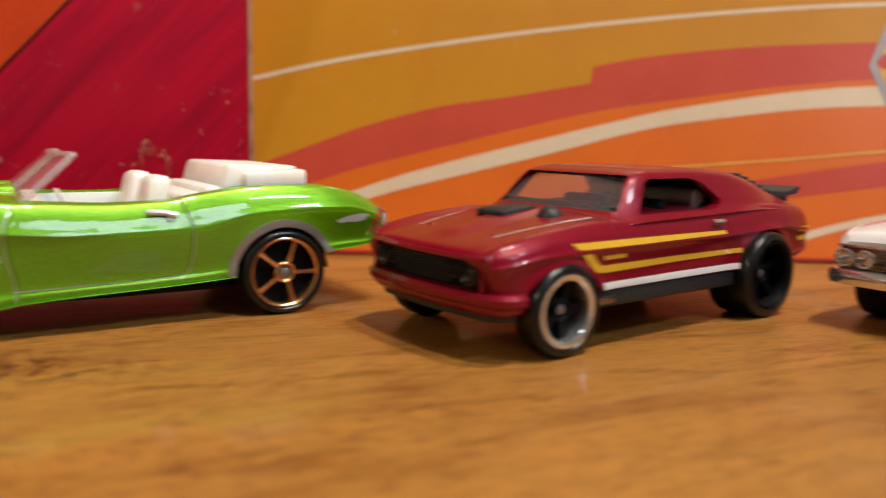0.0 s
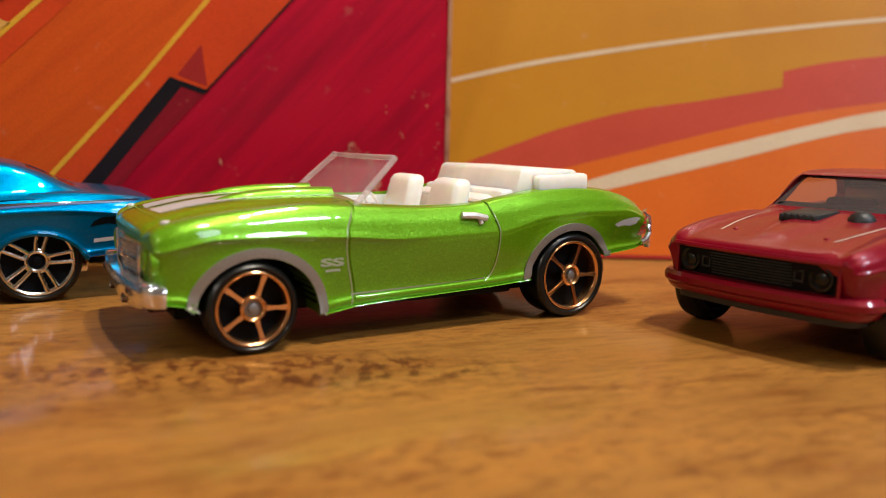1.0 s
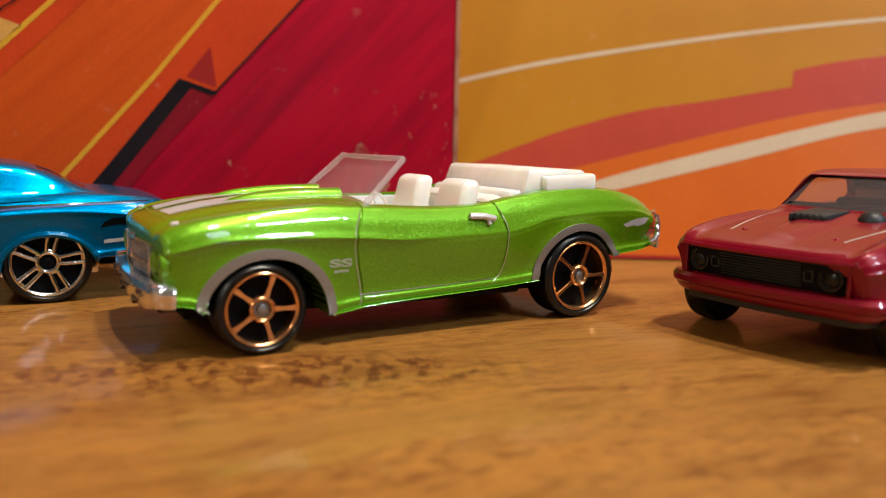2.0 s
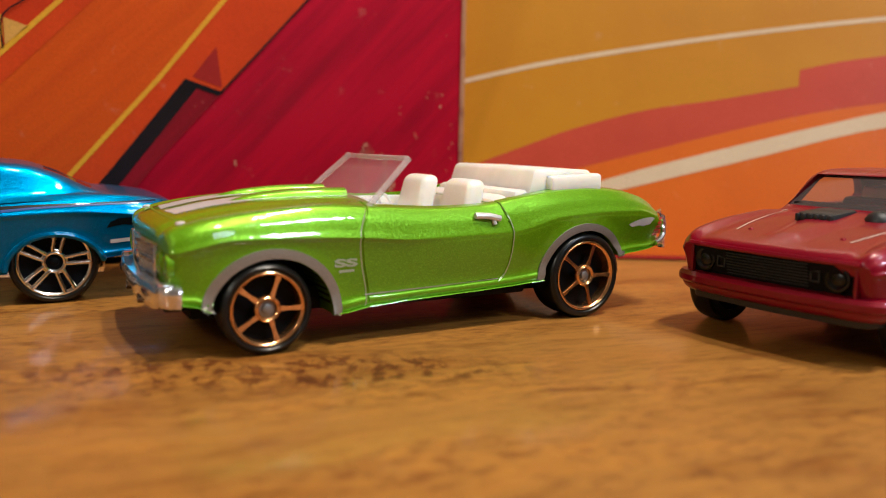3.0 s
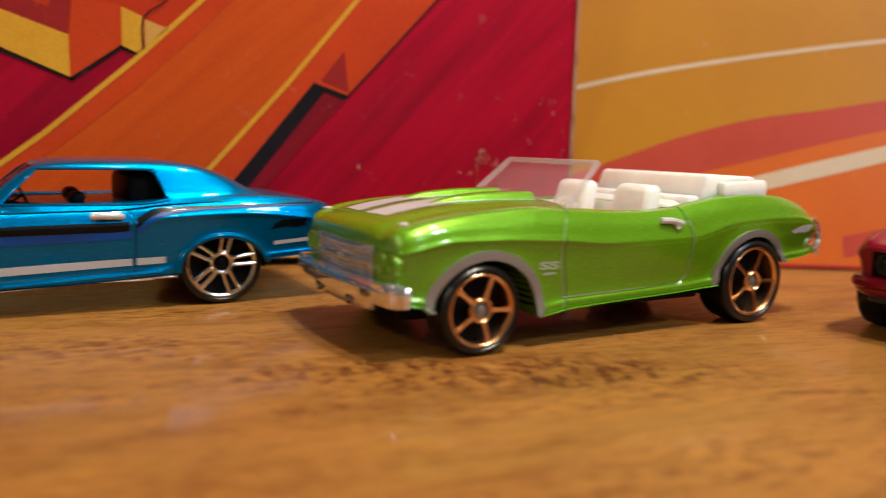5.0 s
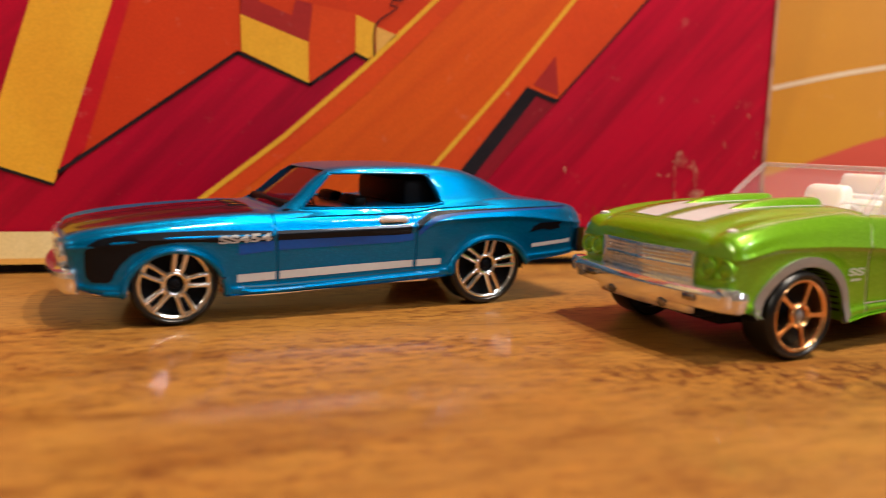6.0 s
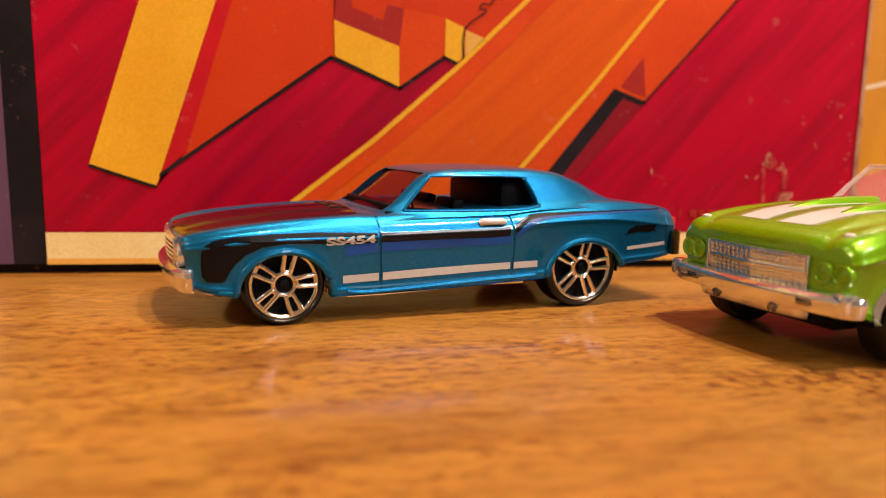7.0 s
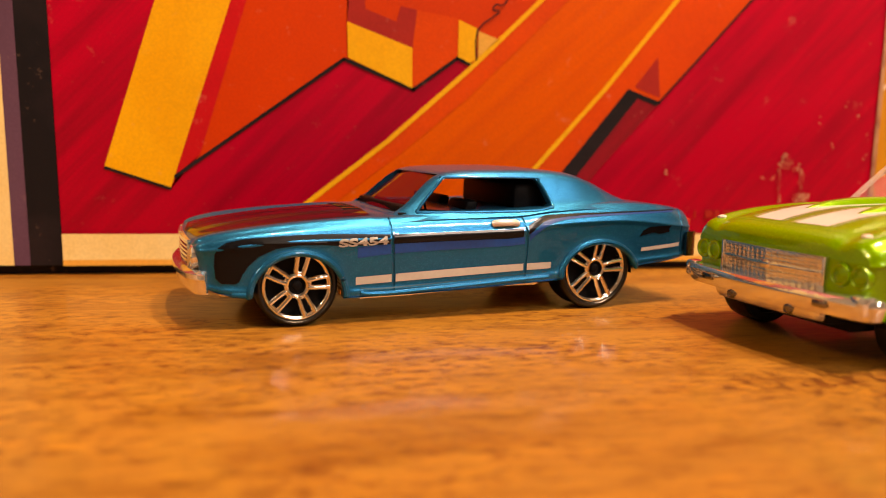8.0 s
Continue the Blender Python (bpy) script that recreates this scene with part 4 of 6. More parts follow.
# ---- green convertible ----
def green_convertible():
    car = stand_car("toy_convertible", 0.23, 103.88, 9.5, "metallic lime green die-cast toy convertible with white hood stripes")
    arches = ((21.6, 4.3, 7.0, 6.5), (-22.4, 5.4, 6.75, 6.75))

    def flank(x, z):
        """Swelling over the wheels and the hollow of the door."""
        out = 0.0
        for ax, az, a, b in arches:
            d = math.hypot((x - ax) / a, (z - az) / b) - 1
            out += 0.30 * near(d, 0.38)
        out -= 0.07 * near(x - 1.5, 9) * near(z - 9.0, 4.5)
        return out

    def crown(x, y):
        """Domed fenders with a gutter along the hood's edge, over the long hood."""
        fore = step(9, 14, x)
        return fore * (-0.30 * near(y - 9.6, 1.3) + 0.22 * near(y - 11.6, 1.6)) + 0.25 * near(y - 11.2, 2.0) * step(-14, -20, x)
    p = dict(ends=(-38.9, 33.0), crease=0.6, fade=1.0, tumble=0.9, under=0.7, edge=1.0, flank=flank, crown=crown, prow=lambda y, z: 0.55 - 0.0055 * y * y,
             w=curve([(-38.9, 10.8), (-38.4, 12.0), (-37.2, 13.0), (-34, 13.8), (-28, 14.3), (-10, 14.3), (10, 14.3), (27, 14.3), (30.6, 14.2), (32.2, 13.95), (32.8, 13.6), (33.0, 13.2)]),
             zs=curve([(-38.9, 13.2), (-38.2, 14.0), (-36.6, 15.0), (-33.6, 16.3), (-28.7, 17.35), (-23.4, 17.7), (-17.4, 17.5), (-11.7, 16.8), (-6.7, 16.0), (0, 15.75), (8, 16.1), (14.8, 16.3), (23, 15.8), (29, 14.95), (31.6, 14.25), (32.6, 13.75), (33.0, 13.0)]),
             zc=curve([(-38.9, 13.4), (-38.2, 14.2), (-36.6, 15.3), (-33.6, 16.6), (-28.7, 17.6), (-23.4, 17.9), (-14, 17.3), (8, 17.1), (11.4, 17.1), (19.8, 16.9), (25, 16.4), (30, 15.4), (32.0, 14.6), (32.7, 14.0), (33.0, 13.3)]),
             zb=curve([(-38.9, 12.0), (-36, 13.5), (-32, 14.45), (-27.9, 14.55), (-18.6, 14.1), (-10, 12.4), (3.7, 12.1), (11, 12.6), (21, 12.95), (25.7, 12.95), (29.8, 12.35), (33.0, 11.7)]),
             zl=curve([(-38.9, 10.6), (-38.0, 9.6), (-35.5, 8.9), (-29.3, 8.4), (-14, 5.5), (9.7, 4.3), (13.5, 3.8), (28.4, 5.2), (30, 5.9), (33.0, 6.3)]))
    wheels = ((22.4, 5.2), (-22.4, 5.9))
    tub = prism(bmesh.new(), [(8.6, -11.2), (-13.0, -11.6), (-16, -10.5), (-16, 10.5), (-13.0, 11.6), (8.6, 11.2)], 11.0, 30, "z")
    cut = [tub]
    cut += [arch_cutter(*q, s) for q in arches for s in (-1, 1)]
    skin = Skin(body_loft(p))
    cut += [groove(skin, ln) for ln in ([(9.7, 16.6), (10.2, 15.2), (10.9, 13.6), (11.0, 12.2), (10.7, 9.5), (10.0, 6.2), (10.2, 3.4)],
                                        [(-8.5, 16.7), (-9.4, 14.6), (-10.0, 12.5), (-9.9, 9), (-9.3, 6.9), (-8.3, 6.2)], [(-8.4, 6.3), (0, 5.95), (9.9, 5.6)])]
    bm = carve(body_loft(p), cut)
    skin = Skin(bm)
    side = lambda u, v, o: skin.side(u, v, o)
    top = lambda u, v, o: skin.top(u, v, o)
    part("body", bm, GREEN, car)
    well_and_chassis(car, p, wheels, arches, 3.6)
    for (x, r), s in [(w, s) for w in wheels for s in (1, -1)]:
        wheel(car, x, 14.3 if x > 0 else 14.4, r, 4.2 if x > 0 else 5.0, "five", s)
    flare(car, skin, arches[0], 1.15, -5, 184, SILVER, label="worn silver-painted fender flare")
    flare(car, skin, arches[1], 1.05, 3, 170, SILVER, label="worn silver-painted fender flare")
    # pale strips beside the door gaps: worn paint with its highlight painted in
    for ln in ([(9.95, 16.2), (10.45, 15.2), (11.15, 13.6), (11.25, 12.2), (10.95, 9.5), (10.25, 6.2), (10.4, 4.4)], [(-8.75, 16.4), (-9.65, 14.6), (-10.25, 12.5), (-10.15, 9), (-9.55, 6.9), (-8.5, 6.0)]):
        part("worn_edge", line_strip(side, ln, 0.16, 0.03), WORN_GLINT_GREEN, car)
    part("sill_line", line_strip(side, [(-8.6, 6.35), (0, 6.05), (10.4, 5.75)], 0.16, 0.06), STRIPE_WHITE, car)
    # hood: two long teardrop domes, a white band that splits round each
    half = curve([(24.0, 0.05), (23.4, 0.4), (22.0, 0.85), (19, 1.25), (9.4, 1.7)])
    rise = curve([(24.0, 0.0), (22.8, 0.25), (20, 0.62), (15.5, 0.85), (9.4, 0.9)])
    for s in (-1, 1):
        bm = bmesh.new()
        rows = []
        for i in range(29):
            x = 24.0 - 14.6 * i / 28
            rows.append([bm.verts.new(skin.top(x, s * 3.9 + half(x) * k / 7, -0.08 + (rise(x) + 0.08) * (1 - abs(k / 7) ** 4))) for k in range(-7, 8)])
        for q, r in zip(rows, rows[1:]):
            for k in range(14):
                bm.faces.new((q[k], q[k + 1], r[k + 1], r[k]))
        bm.faces.new(rows[-1])
        part("hood_dome", bm, GREEN, car)
        xs = [24.2, 23.6, 22.8, 21.5, 19, 16.5, 13, 9.8]
        part("hood_stripe", ribbon(top, [(30.9, s * 1.1), (27, s * 1.2), (24.2, s * 1.2)], [(30.5, s * 5.6), (27, s * 5.8), (24.2, s * 5.9)], 0.05, 6), STRIPE_WHITE, car, "broad white hood stripe")
        for edge, sign, taper in ((1.2, -1, -0.01), (5.9, 1, -0.03)):
            inner = [(x, s * (3.9 + sign * (half(x) + 0.06 if x < 24.0 else 0.0))) for x in xs]
            part("hood_stripe", ribbon(top, inner, [(x, s * (edge - sign * taper * (24.2 - x))) for x in xs], 0.05, 3, 3), STRIPE_WHITE, car)
        part("pin_line", line_strip(top, [(31.0, s * 0.7), (26, s * 0.8), (20, s * 0.8), (10.2, s * 0.8)], 0.13, 0.05), STRIPE_WHITE, car)
        part("pin_line", line_strip(top, [(30.3, s * 6.1), (26, s * 6.3), (20, s * 6.5), (10.4, s * 6.8)], 0.13, 0.05), STRIPE_WHITE, car)
        # the same pale line along each fender crest
        part("worn_edge", line_strip(top, [(31.3, s * 12.0), (28, s * 12.3), (22, s * 12.35), (14, s * 12.1)], 0.16, 0.05), WORN_GLINT_GREEN, car)
    for s in (-1, 1):
        # small silver dome puts a bright glint on each fender tip
        bm = lathe(bmesh.new(), [(0.0, 0.22), (0.35, 0.18), (0.62, 0.0), (0.62, -0.4), (0, -0.4)], 18, "z")
        q = skin.top(30.9, s * 11.2, 0.0)
        bmesh.ops.translate(bm, vec=q, verts=bm.verts)
        part("fender_glint", bm, BRIGHT_SILVER, car, "silver dome added for a glint on the fender tip")
    # door handle, emblem, printed mark
    bm = tube(bmesh.new(), [skin.side(-4.6, 14.6, 0.3), skin.side(-6.5, 14.5, 0.45), skin.side(-8.2, 14.2, 0.3)], 0.42, 8)
    tube(bm, [skin.side(-7.2, 14.3, 0.2), skin.side(-7.4, 13.5, 0.2)], 0.3, 8)
    part("door_handle", bm, BRIGHT_SILVER, car, "silver door handle")
    part("emblem", writing("SS", side, 14.4, 9.3, 2.9, 1.0, out=0.08), DULL_PRINT, car, "dull white printed SS letters")
    part("emblem_bar", patch(side, [(13.8, 8.95), (11.9, 9.0), (11.9, 8.7), (13.8, 8.65)], 0.08, 0.5), DULL_PRINT, car)
    part("printed_mark", patch(side, [(-30.2, 12.7), (-31.5, 13.2), (-33, 13.5), (-34.6, 13.6), (-35.6, 13.4), (-35.0, 13.0), (-34.8, 12.6), (-33.4, 12.35), (-32.2, 12.5), (-31.0, 12.3)], 0.06, 0.7),
         STRIPE_WHITE, car, "white printed mark on rear fender")
    part("hood_seam", line_strip(top, [(30.9, -8.9), (31.35, -4), (31.45, 0), (31.35, 4), (30.9, 8.9)], 0.2, 0.03), GREEN_SEAM, car)
    # face: a grille that comes to a slight point, sunk lamps, deep bumper
    def nose(out, half_width, drop=0.11):
        return mirrored([(33.75 + out - drop * y, y) for y in (half_width, half_width * 0.6, half_width * 0.1, 0.0)])
    part("grille", sweep(nose(0.05, 7.9), [(-0.8, 8.4), (-0.2, 8.4), (0.05, 12.0), (-0.8, 12.0)][::-1]), CHROME, car, "chrome mesh grille")
    for k in range(8):
        z = 8.62 + 0.45 * k
        part("grille_bar", sweep(nose(0.12 - 0.07 * (12 - z), 7.8), [(-0.2, z - 0.08), (0.13, z - 0.05), (0.13, z + 0.05), (-0.2, z + 0.08)][::-1]), CHROME, car)
    for k in range(19):
        y = -7.6 + 15.2 * k / 18
        bm = boxes((33.65, 33.97, y - 0.06, y + 0.06, 8.5, 11.95))
        for q in bm.verts:
            q.co.x -= 0.11 * abs(y) + 0.07 * (12 - q.co.z)
        part("grille_bar", bm, CHROME, car)
    part("grille_bar", sweep(nose(0.02, 7.9), [(-0.2, 9.95), (0.25, 10.0), (0.3, 10.25), (0.25, 10.5), (-0.2, 10.55)][::-1]), CHROME, car, "broad chrome centre bar")
    part("badge", boxes((33.6, 34.1, -0.95, 0.95, 9.85, 10.7), bevel=0.18), CHROME, car, "chrome bow-shaped badge")
    for z in (8.35, 12.05):
        part("grille_frame", sweep(nose(0.1 - 0.07 * (12 - z), 8.0), [(-0.5, z - 0.15), (0.2, z - 0.13), (0.2, z + 0.13), (-0.5, z + 0.15)][::-1]), CHROME, car)
    for s in (-1, 1):
        part("grille_frame", boxes((32.6, 33.35, s * 8.0 - 0.22, s * 8.0 + 0.22, 8.2, 12.2), bevel=0.12), CHROME, car)
        for y in (9.95, 12.25):
            bm = lathe(bmesh.new(), [(0.0, 0.14), (0.45, 0.10), (0.82, -0.06), (0.98, 0.12), (1.10, 0.17), (1.24, 0.10), (1.32, -0.1), (1.32, -0.6), (0, -0.6)], 28, "x")
            bmesh.ops.translate(bm, vec=(33.02 if y < 11 else 32.74, s * y, 10.5), verts=bm.verts)
            part("headlight", bm, GREEN, car, "round headlight moulded in green")
    face = mirrored([(31.7, 14.35), (32.3, 14.3), (33.0, 13.8), (33.6, 12.4), (34.1, 8), (34.4, 4), (34.5, 0)])
    part("bumper", sweep(face, [(-0.9, 5.9), (-0.15, 5.95), (0.15, 6.15), (0.6, 7.5), (0.58, 7.9), (0.3, 8.35), (-0.9, 8.5)][::-1]), CHROME, car, "chrome front bumper")
    low = mirrored([(33.0, 8.4), (33.7, 7.6), (34.1, 4), (34.2, 0)])
    part("bumper_apron", sweep(low, [(-0.9, 4.9), (-0.1, 4.95), (0.12, 5.2), (0.42, 6.3), (-0.9, 6.4)][::-1]), CHROME, car, "chrome apron under the bumper")
    for s in (-1, 1):
        part("bumper_guard", boxes((32.2, 34.0, s * 13.2 - 1.0, s * 13.2 + 1.0, 6.6, 8.75), bevel=0.35), CHROME, car)
        part("bumper_lamp", boxes((34.3, 34.75, s * 9.0 - 0.95, s * 9.0 + 0.95, 6.8, 7.6), bevel=0.15), DARK_CHROME, car, "dark lamp slot in the bumper")
        bm = lathe(bmesh.new(), [(0.0, 0.1), (0.32, 0.1), (0.42, 0.22), (0.55, 0.2), (0.6, -0.3), (0, -0.3)], 16, "x")
        bmesh.ops.translate(bm, vec=(34.45, s * 4.6, 5.7), verts=bm.verts)
        part("bumper_bolt", bm, DARK_CHROME, car)
    part("front_valance", boxes((29.5, 32.6, -9, 9, 4.6, 6.2), bevel=0.4), BLACK, car)
    # tail
    rear = mirrored([(-37.4, 12.9), (-38.3, 12.4), (-39.0, 11.2), (-39.4, 6), (-39.5, 0)])
    part("rear_bumper", sweep(rear, [(-0.5, 8.9), (0.2, 9.0), (0.35, 9.5), (0.2, 10.0), (-0.5, 10.1)]), CHROME, car, "chrome rear bumper")
    for s in (-1, 1):
        part("tail_light", boxes((-39.35, -38.2, s * 8.6 - 2.5, s * 8.6 + 2.5, 10.6, 13.0), bevel=0.3), TAIL_RED, car, "red tail light")
        flank_at = lambda u, v, o, s=s: skin.side(u, v, o, s)
        for k in range(5):
            z = 10.75 + 0.56 * k
            lean = 0.22 * k
            part("tail_lamp_cell", ribbon(flank_at, [(-35.9 - lean, z), (-36.6 - lean, z), (-37.2 - lean, z)], [(-36.0 - lean, z + 0.38), (-36.7 - lean, z + 0.38), (-37.3 - lean, z + 0.38)], 0.10, 2, 3, skirt=0.3), TAIL_RED, car, "red ribbed side of the tail light")
        bm = tube(bmesh.new(), [(-36.4, s * 13.1, 9.6), (-37.5, s * 12.95, 10.0), (-38.3, s * 12.6, 10.9), (-38.75, s * 12.2, 12.2), (-38.6, s * 12.0, 13.4), (-37.9, s * 11.9, 14.3)], 0.44, 10)
        part("tail_trim", bm, CHROME, car, "chrome tail light surround")
    # cockpit
    bm = boxes((-15.8, 8.5, -11.2, 11.2, 10.6, 11.4), bevel=0.2)
    for s in (-1, 1):
        box(bm, -15.5, 8.4, s * 11.3 - 0.5, s * 11.3 + 0.4, 11.0, 15.6, 0.3)
    box(bm, 5.8, 8.7, -11.0, 11.0, 11.0, 16.2, 0.8, 3)
    part("interior_tub", bm, WHITE_PLASTIC, car, "white moulded interior")
    for s in (-1, 1):
        bm = boxes((-5.8, 1.5, s * 6.4 - 4.2, s * 6.4 + 4.2, 11.0, 13.6), bevel=0.8)
        box(bm, -7.2, -4.4, s * 6.4 - 4.1, s * 6.4 + 4.1, 11.0, 19.0, 1.0, 4)
        for q in bm.verts:
            if q.co.z > 15.2:
                q.co.y = s * 6.4 + (q.co.y - s * 6.4) * (1 - 0.06 * (q.co.z - 15.2))
            q.co.x -= 0.24 * max(0, q.co.z - 12)
        part("seat", bm, WHITE_PLASTIC, car, "white bucket seat")
    bm = boxes((-13.6, -9.4, -10.2, 10.4, 11.0, 16.9), bevel=1.8)
    part("rear_seat", bm, WHITE_PLASTIC, car, "white rear bench")
    bm = lathe(bmesh.new(), [(1.75, -0.22), (1.97, 0), (1.75, 0.22), (1.53, 0)], 24, "x", True)
    tube(bm, [(0, -1.8, 0), (0, 1.8, 0)], 0.18, 6)
    tube(bm, [(0, 0, 0), (2.6, 0, -0.7)], 0.25, 6)
    bmesh.ops.rotate(bm, cent=(0, 0, 0), matrix=Matrix.Rotation(radians(25), 3, "Y"), verts=bm.verts)
    bmesh.ops.translate(bm, vec=(4.0, 5.6, 15.7), verts=bm.verts)
    part("steering_wheel", bm, WHITE_PLASTIC, car)
    # folded top: a flat slanted cover with a raised roll along each side
    bm = boxes((-25.6, -14.0, -11.4, 11.4, 14.4, 20.6), bevel=0.55)
    for q in bm.verts:
        q.co.x -= 0.34 * max(0, q.co.z - 15.5) * (q.co.x > -18)
        q.co.y *= 1 - 0.012 * max(0, q.co.z - 16)
        q.co.z -= 0.05 * max(0, -20 - q.co.x) * (q.co.z > 17.0)
    part("folded_top", bm, WHITE_PLASTIC, car, "white folded convertible top cover")
    for s in (-1, 1):
        bm = boxes((-26.4, -17.6, s * 11.2 - 1.1, s * 11.2 + 1.1, 15.4, 19.9), bevel=0.5)
        for q in bm.verts:
            q.co.z -= 0.10 * max(0, q.co.x + 21.5) * (q.co.z > 18)
        part("top_hinge", bm, WHITE_PLASTIC, car, "white moulded side roll of the folded top")
    bm = boxes((-15.6, -12.6, -10.6, 10.6, 14.2, 17.6), bevel=0.7)
    part("rear_shelf", bm, WHITE_PLASTIC, car)
    # windscreen
    lower = [(12.2, 0), (11.8, 5.5), (10.6, 9.8), (9.4, 11.3)]
    upper = [(4.9, 0), (4.6, 5), (3.7, 8.6), (2.9, 9.7)]
    def screen(inset):
        bm = bmesh.new()
        rows = []
        for (xa, ya), (xb, yb) in zip(smooth_line(mirrored(lower[::-1]), 3), smooth_line(mirrored(upper[::-1]), 3)):
            rows.append([bm.verts.new((xa + (xb - xa) * k / 6, ya + (yb - ya) * k / 6, 15.9 + 5.9 * k / 6 - 0.25 * inset)) for k in range(7)])
        for a, b in zip(rows, rows[1:]):
            for k in range(6):
                bm.faces.new((a[k], a[k + 1], b[k + 1], b[k]))
        return bm
    ob = part("windscreen", screen(0), CLEAR, car, "clear plastic windscreen")
    mod = ob.modifiers.new("thickness", "SOLIDIFY")
    mod.thickness = 0.0005
    rim = [Vector((x, y, 21.8)) for x, y in smooth_line(mirrored(upper[::-1]), 3)]
    legs = [[Vector((9.4, s * 11.3, 15.7)), Vector((6.1, s * 10.6, 18.8)), Vector((2.9, s * 9.7, 21.8))] for s in (1, -1)]
    bm = tube(bmesh.new(), rim, 0.34, 8)
    for lg in legs:
        tube(bm, lg, 0.42, 8)
    part("windscreen_frame", bm, CLEAR_EDGE, car, "clear plastic windscreen frame")
    return car


CLEAR_EDGE = glass("clear_plastic_edge", (0.66, 0.54, 0.52), 0.38, 0.10)


def cabin_shell(p, wins, front, rear):
    """The hollow roof with its side, front and rear windows cut through. wins: outline (x, z); front and rear: (z0, y0, z1, y1, x limit)."""
    cuts = [cabin_loft(p, 0.75), prism(bmesh.new(), wins, -20, 20)]
    for (z0, y0, z1, y1, xa, xb) in (front, rear):
        cuts.append(prism(bmesh.new(), [(-y0, z0), (y0, z0), (y1, z1), (-y1, z1)], xa, xb, "x"))
    return carve(cabin_loft(p), cuts)


def headliner(p, wins, front, rear):
    """The dark lining inside the roof, with the same windows."""
    cuts = [cabin_loft(p, 1.5), prism(bmesh.new(), wins, -20, 20)]
    for (z0, y0, z1, y1, xa, xb) in (front, rear):
        cuts.append(prism(bmesh.new(), [(-y0, z0), (y0, z0), (y1, z1), (-y1, z1)], xa, xb, "x"))
    return carve(cabin_loft(p, 0.78), cuts)


def pane(p, xa, xb, za, zb, ya, yb, bow=1.2, n=10):
    """A bowed sheet from (xa, za) with half width ya up to (xb, zb) with yb."""
    bm = bmesh.new()
    rows = []
    for i in range(n + 1):
        s = -1 + 2 * i / n
        row = []
        for k in range(7):
            t = k / 6
            y = s * (ya + (yb - ya) * t)
            row.append(bm.verts.new((xa + (xb - xa) * t - math.copysign(bow, xa - xb) * s * s, y, za + (zb - za) * t)))
        rows.append(row)
    for a, b in zip(rows, rows[1:]):
        for k in range(6):
            bm.faces.new((a[k], a[k + 1], b[k + 1], b[k]))
    return bm


def black_interior(car, x0, x1, z):
    bm = boxes((x0, x1, -11.6, 11.6, z - 0.9, z + 0.15), bevel=0.2)
    part("interior_floor", bm, BLACK, car)
    xd = x1 - 3.0
    part("dashboard", boxes((xd, x1 - 0.4, -10.5, 10.5, z - 0.5, z + 1.0), bevel=0.4), BLACK, car)
    for s in (-1, 1):
        bm = boxes((xd - 9.5, xd - 7.6, s * 5.3 - 3.6, s * 5.3 + 3.6, z - 0.5, z + 1.5), bevel=0.6)
        for q in bm.verts:
            q.co.x -= 0.25 * (q.co.z - z)
        part("seat", bm, BLACK, car)
    bm = lathe(bmesh.new(), [(1.5, -0.18), (1.7, 0), (1.5, 0.18), (1.3, 0)], 22, "x", True)
    tube(bm, [(0, -1.5, 0), (0, 1.5, 0)], 0.16, 6)
    tube(bm, [(0, 0, 0), (2.4, 0, -0.6)], 0.22, 6)
    bmesh.ops.rotate(bm, cent=(0, 0, 0), matrix=Matrix.Rotation(radians(25), 3, "Y"), verts=bm.verts)
    bmesh.ops.translate(bm, vec=(xd - 2.2, 5.4, z + 1.2), verts=bm.verts)
    part("steering_wheel", bm, BLACK, car)


